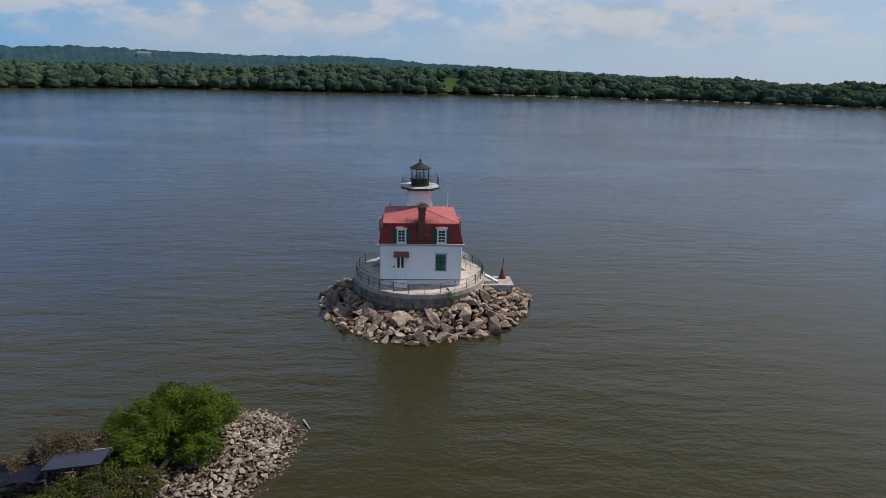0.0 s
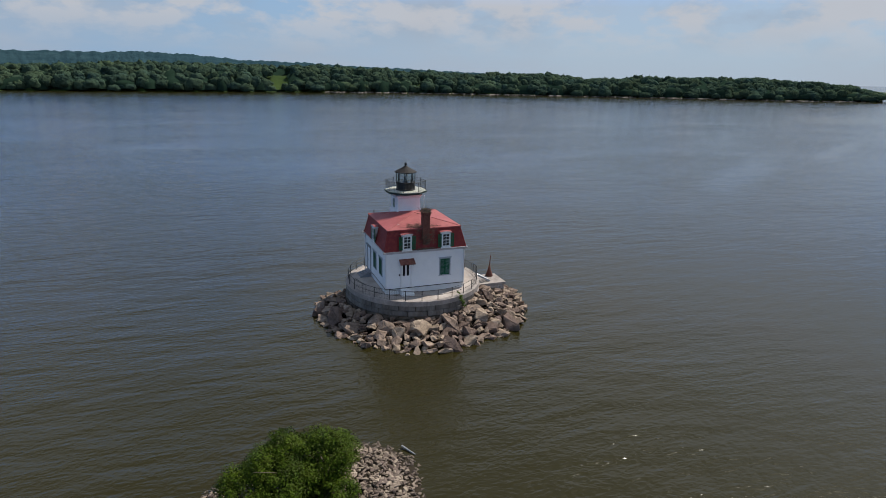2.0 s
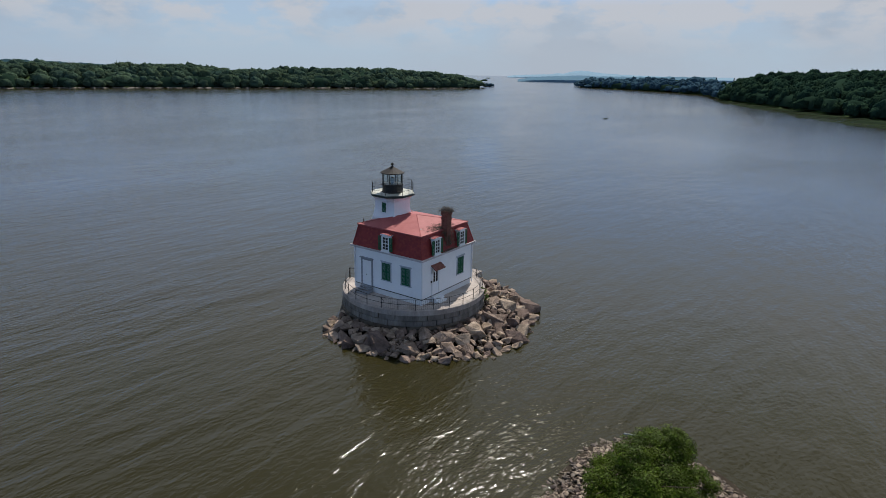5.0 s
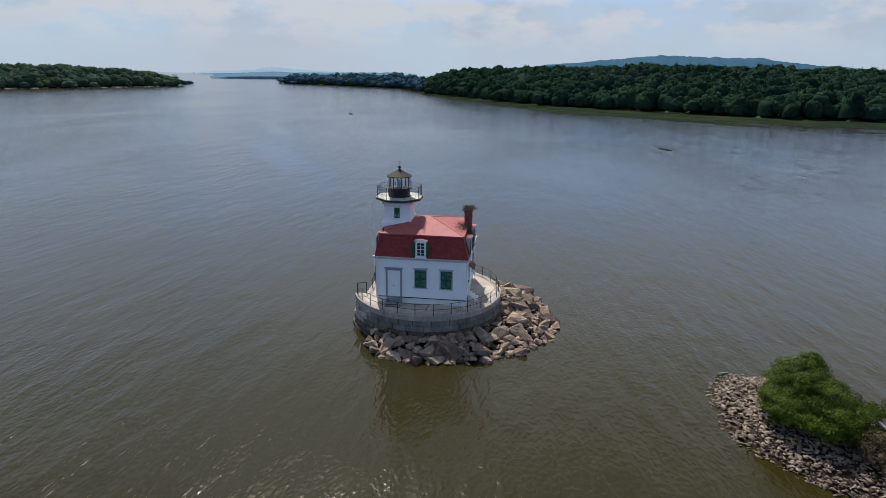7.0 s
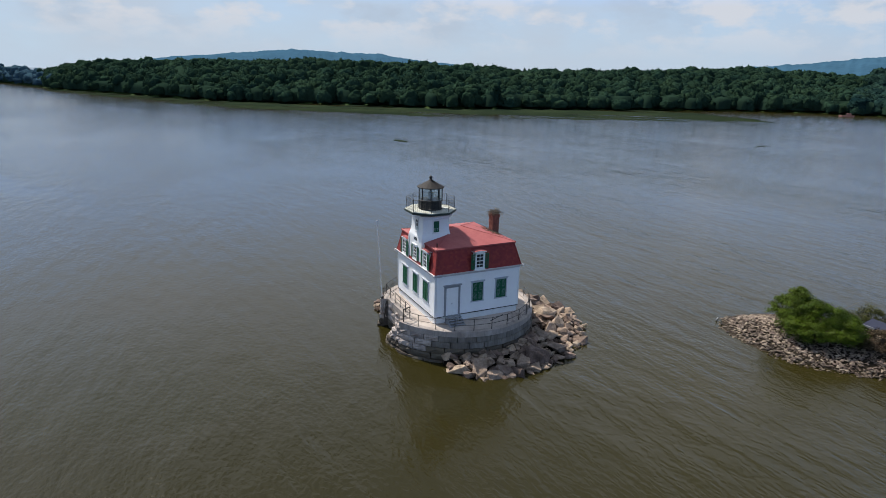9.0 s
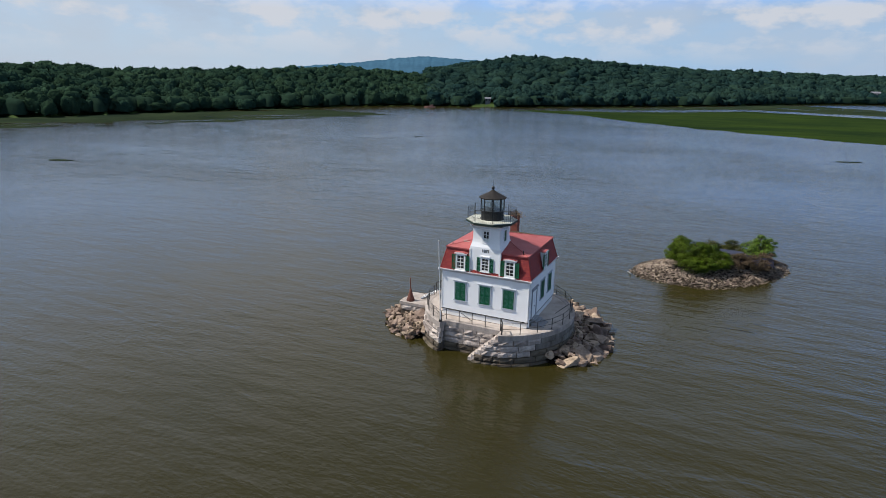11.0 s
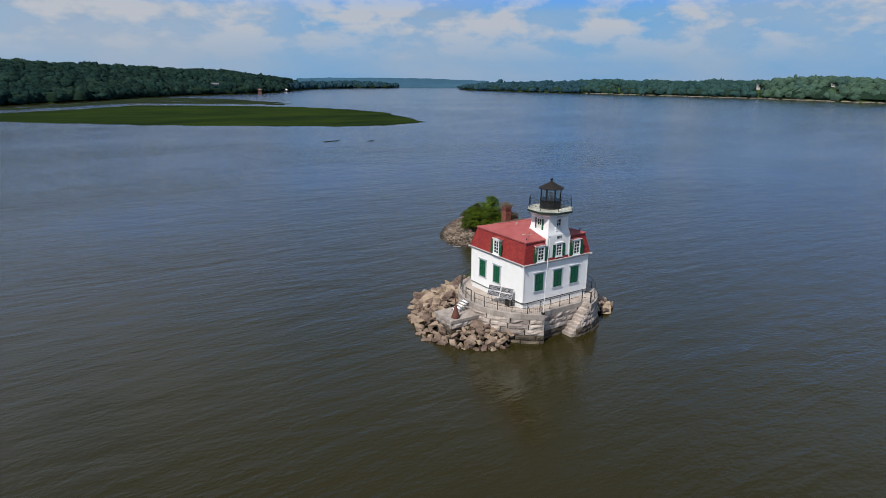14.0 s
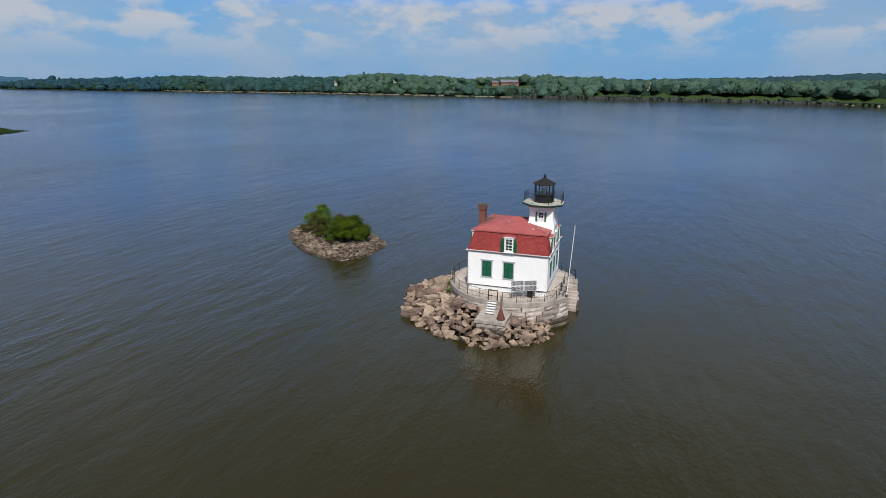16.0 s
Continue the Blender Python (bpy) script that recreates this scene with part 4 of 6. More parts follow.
for c in range(4):
    z = 0.98 - COURSE * (c + 0.5)
    for x0, y0, turn_, length in ((6.85, -1.42, 0, 3.0), (9.72, -1.5, 90, 2.6), (9.75, 1.0, 180, 3.0)):
        u = 0.0
        while u < length - 0.4:
            kind = random.choice((0, 1, 2))
            w = min((1.52, 1.84, 1.22)[kind], length - u)
            k = 0 if w > 1.35 else 2
            m = pose(x0, y0, z, 0, 0, turn_) @ Matrix.Translation((u + w / 2, 0.06 + random.uniform(-0.03, 0.03), 0)) @ Matrix.Diagonal((w / (1.52, 1.84, 1.22)[k], 1, 1, 1))
            ob = new("stone_block", random.choice((wet_me if c > 0 else block_me)[k])); ob.parent = landing
            ob.matrix_basis = WORLD_OF[landing].inverted() @ m
            u += w
bm = bmesh.new(); span(bm, 6.7, 9.95, -1.72, 1.22, 1.02, 1.3)
bmesh.ops.bevel(bm, geom=bm.edges[:], offset=0.05, segments=2); part("top_slab", bm, COPE, landing)

stairs = thing("wooden_stairs", (7.9, -0.75, 1.3), "white-painted open wooden steps from the landing to the deck", "stairs")
for y in (-1.18, -0.36):
    bm = bmesh.new(); a, b = Vector((6.88, y, DECK + 0.02)), Vector((8.35, y + 0.1, 1.34))
    box(bm, (a + b) / 2, ((b - a).length, 0.06, 0.2), (b - a).to_track_quat("X", "Z").to_matrix()); part("stringer", bm, GREYW, stairs)
for i in range(5):
    f = (i + 0.5) / 5
    bm = bmesh.new(); box(bm, (6.95 + 1.36 * f, -0.77 + 0.1 * f, DECK + 0.02 - 0.78 * f), (0.24, 0.95, 0.05)); part("tread", bm, TRIM, stairs)

beacon = thing("old_beacon", (9.04, 0.6, 1.3), "rusty iron cone with a bent mast on the landing", "beacon")
bm = bmesh.new(); lathe(bm, ((0.40, 1.3), (0.42, 1.36), (0.26, 1.8), (0.13, 2.25), (0.09, 2.5)), 9.04, 0.6, 14); part("cone", bm, RUST, beacon, smooth=True)
bm = bmesh.new(); rod(bm, (9.04, 0.6, 2.4), (9.1, 0.57, 3.65), 0.055, 0.045, 8); part("mast", bm, RUST, beacon, "dark rusted mast")

# ---------------------------------------------------------------- pier railing
rail = thing("railing", (PX, PY, DECK), "dark iron pipe railing round the edge of the deck", "railing")
RH = 1.0


def rail_bay(a, b, bars=False, label=""):
    """Post at a; two rails from a to b, and thin bars where the bay has them."""
    a, b = Vector((*a, DECK)), Vector((*b, DECK))
    up = Vector((0, 0, 1))
    bm = bmesh.new(); rod(bm, a, a + up * (RH + 0.04), 0.035, 0.03); part("post", bm, RAILM, rail)
    for h in (0.52, RH):
        bm = bmesh.new(); rod(bm, a + up * h, b + up * h, 0.02, seg=5); part("rail", bm, RAILM, rail)
    if bars:
        bm = bmesh.new()
        n = int((b - a).length / 0.16)
        for i in range(1, n):
            p = a.lerp(b, i / n)
            rod(bm, p + up * 0.06, p + up * RH, 0.006, seg=4)
        part("bars", bm, RAILM, rail)


def arc_bays(a0, a1, n, bars):
    for i in range(n):
        p, q = on_pier(a0 + (a1 - a0) * i / n, PR - 0.2), on_pier(a0 + (a1 - a0) * (i + 1) / n, PR - 0.2)
        rail_bay(p, q, bars(a0 + (a1 - a0) * (i + 0.5) / n))


arc_bays(1.5, 62, 5, lambda a: True)
arc_bays(112, 353.5, 18, lambda a: 190 < a < 250 or a > 318)
n = 4
ends = [(2.95 - (2.95 + 1.9) * i / n, NOTCH_Y - 0.2) for i in range(n + 1)]
for p, q_ in zip(ends, ends[1:]):
    rail_bay(p, q_)
rail_bay(on_pier(62, PR - 0.2), ends[0])


def gate(p, q, label):
    th = thing("gate", ((p[0] + q[0]) / 2, (p[1] + q[1]) / 2, DECK), label, "gate", "iron gates")
    for r in (p, q):
        bm = bmesh.new(); rod(bm, (*r, DECK), (*r, DECK + 1.12), 0.045); part("post", bm, IRON, th)
    bm = bmesh.new(); rod(bm, (*p, DECK + 1.1), (*q, DECK + 1.1), 0.05); part("top_bar", bm, IRON, th)
    bm = bmesh.new(); rod(bm, (*p, DECK + 0.5), (*q, DECK + 0.5), 0.02); part("mid_bar", bm, RAILM, th)


gate((6.62, -1.24), (6.68, -0.3), "heavy black gate frame above the wooden steps")
gate((-2.15, 5.45), (-2.55, 6.2), "heavy black gate frame at the stone steps")
brace = thing("rail_brace", (-5.5, -1.0, DECK), "slanting iron brace behind the railing", "brace")
bm = bmesh.new(); rod(bm, (-5.2, -0.6, DECK + 0.02), (-6.3, -1.1, DECK + 0.95), 0.025); part("strut", bm, RAILM, brace)
for x0, y0, x1, y1 in ((3.6, 4.6, 4.3, 5.1), (0.9, 4.5, 1.6, 5.2)):
    th = thing("rail_brace", (x0, y0, DECK), "slanting iron brace behind the railing", "brace")
    bm = bmesh.new(); rod(bm, (x0, y0, DECK + 0.02), (x1, y1, DECK + 0.85), 0.025); part("strut", bm, RAILM, th)

pole = thing("flagpole", (3.2, 6.0, DECK), "tall thin white flagpole at the corner of the landing", "flagpole")
bm = bmesh.new(); rod(bm, (3.2, 5.95, DECK), (3.27, 6.35, 9.45), 0.045, 0.028, 10); part("shaft", bm, TRIM, pole)
bm = bmesh.new(); bmesh.ops.create_icosphere(bm, subdivisions=2, radius=0.07, matrix=Matrix.Translation((3.27, 6.35, 9.48))); part("finial", bm, STEEL, pole)
bm = bmesh.new(); box(bm, (3.2, 5.95, DECK + 0.12), (0.22, 0.22, 0.24)); bmesh.ops.bevel(bm, geom=bm.edges[:], offset=0.02, segments=1); part("socket", bm, RAILM, pole)

# ---------------------------------------------------------------- the lighthouse
WEST, EAST, BACK, FRONT = -4.0, 4.0, -4.0, 4.05
SILL, EAVE, KNEE, APEX = 2.72, 6.43, 8.33, 9.22
lh = thing("lighthouse", (0, 0, DECK), "white clapboard lighthouse with a red mansard roof and black lantern", "lighthouse")

bm = bmesh.new(); span(bm, WEST + 0.05, EAST - 0.05, BACK + 0.05, FRONT - 0.05, DECK, SILL - 0.03); part("foundation", bm, FOUND, lh, "whitewashed foundation")
# black band added as the shadow line between siding and foundation
bm = bmesh.new(); span(bm, WEST - 0.02, EAST + 0.02, BACK - 0.02, FRONT + 0.02, SILL - 0.07, SILL); part("shadow_line", bm, IRON, lh, "black band for the shadow line under the siding")


def siding_wall(side, half):
    """A wall of lapped boards, each a wedge that throws a fine shadow."""
    f = frame_of(side)
    bm = bmesh.new()
    slab(bm, f, -half, half, -0.2, -0.01, SILL, EAVE)
    n, boards = 26, []
    h = (6.18 - SILL) / n
    for i in range(n):
        z0, z1 = SILL + i * h, SILL + (i + 1) * h
        c = [f(u, v, z) for u, v, z in ((-half, 0.008, z0), (half, 0.008, z0), (half, 0.002, z1), (-half, 0.002, z1), (-half, -0.01, z0), (half, -0.01, z0))]
        boards.append(c)
    wall = part("wall", bm, WHITE, lh)
    for verts in boards:
        bm = bmesh.new()
        vs = [bm.verts.new(p) for p in verts]
        bm.faces.new((vs[0], vs[1], vs[2], vs[3])); bm.faces.new((vs[4], vs[5], vs[1], vs[0])); bm.faces.new((vs[3], vs[2], vs[5], vs[4]))
        bm.faces.new((vs[0], vs[3], vs[4])); bm.faces.new((vs[1], vs[5], vs[2]))
        bmesh.ops.recalc_face_normals(bm, faces=bm.faces)
        part("clapboard", bm, WHITE, wall)
    for u in (-half, half):
        bm = bmesh.new(); slab(bm, f, u - 0.07 * (1 if u > 0 else -1), u + 0.03 * (1 if u > 0 else -1), -0.05, 0.035, SILL, 6.2); part("corner_board", bm, TRIM, lh)


siding_wall("front", 4.0); siding_wall("back", 4.0); siding_wall("east", 4.0); siding_wall("west", 4.0)

bm = bmesh.new()                    # cornice: bed moulding and overhanging gutter board
for o, z0, z1 in ((0.05, 6.18, 6.27), (0.11, 6.27, 6.35), (0.19, 6.355, 6.43)):
    span(bm, WEST - o, EAST + o, BACK - o, FRONT + o, z0, z1)
part("cornice", bm, CORNICE, lh, "dull white overhanging cornice")
for sx in (-1, 1):
    for y in (BACK - 0.2, FRONT + 0.2):
        bm = bmesh.new(); box(bm, (sx * 4.2, y, 6.37), (0.18, 0.18, 0.16)); bmesh.ops.bevel(bm, geom=bm.edges[:], offset=0.05, segments=2); part("corner_bracket", bm, CORNICE, lh)
bm = bmesh.new(); rod(bm, (3.95, BACK - 0.09, DECK + 0.15), (3.95, BACK - 0.09, 6.2), 0.05, seg=8); part("downpipe", bm, TRIM, lh)
bm = bmesh.new(); rod(bm, (WEST - 0.09, 3.93, DECK + 0.15), (WEST - 0.09, 3.93, 6.2), 0.05, seg=8); part("downpipe", bm, TRIM, lh)


def mansard():
    lo, hi = 4.1, 3.63
    bm = bmesh.new()
    vs = [bm.verts.new((sx * (lo - 0.03), (FRONT + 0.06) * 1 if sy > 0 else BACK - 0.06, EAVE)) for sx, sy in ((-1, -1), (1, -1), (1, 1), (-1, 1))]
    vt = [bm.verts.new((sx * (hi - 0.03), 3.74 if sy > 0 else -3.52, KNEE)) for sx, sy in ((-1, -1), (1, -1), (1, 1), (-1, 1))]
    for i in range(4):
        j = (i + 1) % 4
        bm.faces.new((vs[i], vs[j], vt[j], vt[i]))
    bm.faces.new(vt)
    body = part("mansard", bm, RED, lh, "steep red shingled mansard slopes")
    bm = bmesh.new()
    rows = 11
    for a, b, c, d, out in (((-1, -1), (1, -1), -4.06, -3.52, (0, -1)), ((1, 1), (-1, 1), 4.11, 3.74, (0, 1)), ((1, -1), (1, 1), 0, 0, (1, 0)), ((-1, 1), (-1, -1), 0, 0, (-1, 0))):
        for r in range(rows):
            t0, t1 = r / rows, min((r + 1.25) / rows, 1.0)

            def corner(s, t):
                w = lo + (hi - lo) * t
                return Vector((s[0] * w, (4.11 - 0.37 * t) if s[1] > 0 else (-4.06 + 0.54 * t), EAVE + (KNEE - EAVE) * t))

            p0, p1, q0, q1 = corner(a, t0), corner(b, t0), corner(a, t1), corner(b, t1)
            o = Vector((*out, 0.12)).normalized()
            k = 34
            shift = 0.5 if r % 2 else 0.0
            for i in range(-1 if shift else 0, k):
                u0, u1 = max((i + shift) / k, 0), min((i + shift + 0.97) / k, 1)
                if u1 - u0 < 0.004:
                    continue
                th = 0.042 + random.uniform(-0.008, 0.008)
                um = (u0 + u1) / 2
                drop = (p0 - q0) * 0.06
                c0, c1, cm = p0.lerp(p1, u0) + o * th, p0.lerp(p1, u1) + o * th, p0.lerp(p1, um) + o * th + drop
                vs2 = [bm.verts.new(v) for v in (c0, cm, c1, q0.lerp(q1, u1) + o * 0.012, q0.lerp(q1, u0) + o * 0.012, p0.lerp(p1, u0), p0.lerp(p1, um) + drop, p0.lerp(p1, u1))]
                bm.faces.new((vs2[0], vs2[1], vs2[2], vs2[3], vs2[4]))
                bm.faces.new((vs2[5], vs2[6], vs2[1], vs2[0])); bm.faces.new((vs2[6], vs2[7], vs2[2], vs2[1]))
    sh = part("shingle_course", bm, RED, body)
    sh["kind"] = "stuff"


mansard()
for sx, y0, y1 in ((-1, -4.06, -3.52), (1, -4.06, -3.52), (-1, 4.11, 3.74), (1, 4.11, 3.74)):
    bm = bmesh.new(); rod(bm, (sx * 4.13, y0, EAVE + 0.02), (sx * 3.66, y1, KNEE), 0.055, seg=6); part("hip_roll", bm, RED, lh)

bm = bmesh.new()                    # low hipped roof above the knee
e = [bm.verts.new(p) for p in ((-3.76, -3.66, KNEE - 0.02), (3.76, -3.66, KNEE - 0.02), (3.76, 3.88, KNEE - 0.02), (-3.76, 3.88, KNEE - 0.02))]
e2 = [bm.verts.new((v.co.x, v.co.y, KNEE + 0.09)) for v in e]
ap = [bm.verts.new((0, -0.25, APEX)), bm.verts.new((0, 0.45, APEX))]
bm.faces.new(list(reversed(e)))
for i in range(4):
    bm.faces.new((e[i], e[(i + 1) % 4], e2[(i + 1) % 4], e2[i]))
bm.faces.new((e2[0], e2[1], ap[0])); bm.faces.new((e2[1], e2[2], ap[1], ap[0])); bm.faces.new((e2[2], e2[3], ap[1])); bm.faces.new((e2[3], e2[0], ap[0], ap[1]))
roof = part("upper_roof", bm, ROOF, lh, "faded pink-red low hipped roof")
for sx, sy, ay in ((-1, -3.66, -0.25), (1, -3.66, -0.25), (-1, 3.88, 0.45), (1, 3.88, 0.45)):
    bm = bmesh.new(); rod(bm, (sx * 3.74, sy, KNEE + 0.09), (0, ay, APEX + 0.005), 0.035, seg=6); part("ridge_cap", bm, ROOF, roof)
for x, y, w, d, a in ((2.3, 2.6, 0.55, 0.25, 20), (2.6, 2.2, 0.4, 0.2, -15), (1.2, -0.6, 0.5, 0.12, 35), (-2.4, -2.6, 0.3, 0.14, 10), (2.5, -2.5, 0.3, 0.14, -10)):
    bm = bmesh.new()
    tx, ty = APEX - KNEE - 0.09, 3.75
    z = KNEE + 0.09 + tx * (1 - max(abs(x) / 3.76, abs(y - 0.1) / 3.77)) + 0.012
    box(bm, (x, y, z), (w, d, 0.03), Euler((0, radians(13) if abs(x) > abs(y) and x > 0 else 0, radians(a))).to_matrix()); part("loose_patch", bm, COPE, roof, "pale patch of torn roofing")
bm = bmesh.new(); rod(bm, (-3.2, 3.55, KNEE), (-3.2, 3.55, KNEE + 0.5), 0.05, seg=8); part("vent_pipe", bm, IRON, lh)
bm = bmesh.new(); rod(bm, (3.3, 3.4, KNEE), (3.3, 3.4, KNEE + 0.35), 0.04, seg=8); part("vent_pipe", bm, IRON, lh)


def shutter(f, u0, u1, v, z0, z1, parent):
    """A louvred shutter leaf: frame of stiles and rails, with tilted slats."""
    bm = bmesh.new()
    s = 0.055
    slab(bm, f, u0, u0 + s, v, v + 0.045, z0, z1); slab(bm, f, u1 - s, u1, v, v + 0.045, z0, z1)
    mid = (z0 + z1) / 2
    for a, b in ((z0, z0 + 0.08), (mid - 0.035, mid + 0.035), (z1 - 0.07, z1)):
        slab(bm, f, u0 + s, u1 - s, v, v + 0.04, a, b)
    n = int((z1 - z0) / 0.075)
    for i in range(n):
        z = z0 + (i + 0.5) * (z1 - z0) / n
        slab(bm, f, u0 + s, u1 - s, v + 0.006, v + 0.028, z - 0.03, z + 0.022)
    part("shutter", bm, GREEN, parent, "green louvred shutter")


def closed_window(side, u, z0=3.70, z1=5.30, w=0.95):
    """A ground-floor window behind a pair of closed shutters."""
    f = frame_of(side)
    bm = bmesh.new()
    for a in (-1, 1):
        slab(bm, f, u + a * w / 2, u + a * (w / 2 + 0.11), -0.02, 0.06, z0 - 0.02, z1 + 0.12)
    slab(bm, f, u - w / 2, u + w / 2, -0.02, 0.05, z1, z1 + 0.12)
    slab(bm, f, u - w / 2, u + w / 2, -0.1, 0.026, z0, z1)
    win = part("window", bm, CASING, lh, "window behind closed green shutters")
    bm = bmesh.new(); slab(bm, f, u - w / 2 - 0.2, u + w / 2 + 0.2, -0.02, 0.11, z1 + 0.12, z1 + 0.19); slab(bm, f, u - w / 2 - 0.15, u + w / 2 + 0.15, -0.02, 0.085, z1 + 0.06, z1 + 0.12); part("hood", bm, CASING, win, "grey-blue hood moulding")
    bm = bmesh.new(); slab(bm, f, u - w / 2 - 0.17, u + w / 2 + 0.17, -0.02, 0.085, z0 - 0.1, z0 - 0.02); part("window_sill", bm, CASING, win)
    shutter(f, u - w / 2 + 0.005, u - 0.005, 0.035, z0, z1, win)
    shutter(f, u + 0.005, u + w / 2 - 0.005, 0.035, z0, z1, win)


for side, us in (("front", (-2.2, 0.1, 2.25)), ("back", (1.98,)), ("west", (-0.08, 2.2)), ("east", (-2.1, 0.14))):
    for u in us:
        closed_window(side, u)


def sash(f, u, v, z0, z1, w, rows, parent):
    """Glazed sash: white bars and one pane for each light; a panel coloured dark for the room stands behind."""
    bm = bmesh.new()
    b = 0.05 if w > 0.6 else 0.032
    slab(bm, f, u - w / 2, u - w / 2 + b, v, v + 0.05, z0, z1); slab(bm, f, u + w / 2 - b, u + w / 2, v, v + 0.05, z0, z1)
    slab(bm, f, u - w / 2 + b, u + w / 2 - b, v, v + 0.05, z0, z0 + 0.07); slab(bm, f, u - w / 2 + b, u + w / 2 - b, v, v + 0.05, z1 - 0.06, z1)
    slab(bm, f, u - 0.018, u + 0.018, v + 0.008, v + 0.042, z0 + 0.07, z1 - 0.06)
    for i in range(1, rows):
        z = z0 + (z1 - z0) * i / rows
        t = 0.032 if i * 2 == rows else 0.018
        for a, c in ((u - w / 2 + b, u - 0.018), (u + 0.018, u + w / 2 - b)):
            slab(bm, f, a, c, v + 0.008, v + 0.042, z - t, z + t)
    part("sash", bm, TRIM, parent, "white glazing bars")
    for i in range(rows):
        for a, c in ((u - w / 2 + b, u - 0.018), (u + 0.018, u + w / 2 - b)):
            bm = bmesh.new()
            slab(bm, f, a, c, v + 0.018, v + 0.026, z0 + (z1 - z0) * i / rows, z0 + (z1 - z0) * (i + 1) / rows)
            part("pane", bm, GLASS, parent)


def dormer(side, u, z0=6.6, z1=7.86, w=0.72):
    """A dormer window in the mansard, with a low arched hood and open shutters."""
    f = frame_of(side)
    o = 0.13 if side in ("east", "west") else 0.09        # clear of the shingles
    bm = bmesh.new()
    for a in (-1, 1):
        slab(bm, f, u + a * w / 2, u + a * (w / 2 + 0.1), -0.55, o + 0.08, z0 - 0.12, z1 + 0.02)
    slab(bm, f, u - w / 2, u + w / 2, -0.55, o + 0.08, z1, z1 + 0.12)
    slab(bm, f, u - w / 2, u + w / 2, -0.3, o + 0.08, z0 - 0.12, z0)
    d = part("dormer", bm, TRIM, lh, "white dormer window with open green shutters")
    bm = bmesh.new()
    n = 9
    for i in range(n):
        a0, a1 = -1 + 2 * i / n, -1 + 2 * (i + 1) / n
        h = 0.08 * (1 - ((a0 + a1) / 2) ** 2) + 0.05
        slab(bm, f, u + a0 * 0.57, u + a1 * 0.57, -0.5, o + 0.13, z1 + 0.1, z1 + 0.1 + h)
    part("hood", bm, TRIM, d, "low arched hood")
    bm = bmesh.new()
    for i in range(n):
        a0, a1 = -1 + 2 * i / n, -1 + 2 * (i + 1) / n
        h = 0.08 * (1 - ((a0 + a1) / 2) ** 2) + 0.153
        slab(bm, f, u + a0 * 0.58, u + a1 * 0.58, -0.5, o + 0.11, z1 + h - 0.003, z1 + h + 0.02)
    part("hood_cap", bm, ROOF, d, "red sheet on the hood")
    bm = bmesh.new(); slab(bm, f, u - w / 2 - 0.16, u + w / 2 + 0.16, 0.0, o + 0.16, z0 - 0.18, z0 - 0.1); part("window_sill", bm, TRIM, d)
    bm = bmesh.new(); slab(bm, f, u - w / 2, u + w / 2, -0.3, o + 0.012, z0, z1); part("room_panel", bm, DARK, d, "near-black panel standing for the unlit room behind the glass")
    sash(f, u, o + 0.02, z0, z1, w, 4, d)
    shutter(f, u - w / 2 - 0.46, u - w / 2 - 0.1, o + 0.04, z0 - 0.05, z1, d)
    shutter(f, u + w / 2 + 0.1, u + w / 2 + 0.46, o + 0.04, z0 - 0.05, z1, d)


for side, us in (("front", (-2.2, 2.28)), ("back", (-1.93, 2.0)), ("west", (-0.05,)), ("east", (0.12,))):
    for u in us:
        dormer(side, u)

# tower
TY = 2.72


def square_loft(bm, levels, cx, cy):
    rings = [[bm.verts.new((cx + sx * h, cy + sy * h, z)) for sx, sy in ((-1, -1), (1, -1), (1, 1), (-1, 1))] for h, z in levels]
    bm.faces.new(list(reversed(rings[0]))); bm.faces.new(rings[-1])
    for a, b in zip(rings, rings[1:]):
        for i in range(4):
            bm.faces.new((a[i], a[(i + 1) % 4], b[(i + 1) % 4], b[i]))
    return bm


bm = bmesh.new()
square_loft(bm, ((1.38, 6.44), (1.38, 8.55), (1.37, 8.75), (1.31, 8.95), (1.25, 9.15), (1.215, 9.4), (1.2, 9.7), (1.2, 10.3), (1.26, 10.42), (1.26, 10.5), (1.4, 10.62), (1.4, 10.66)), 0, TY)
tower = part("tower", bm, WHITE, lh, "square white tower with a flared foot")
for sx in (-1, 1):
    bm = bmesh.new(); box(bm, (sx * 1.36, TY + 1.36, 7.5), (0.12, 0.12, 2.1)); part("corner_board", bm, TRIM, tower)


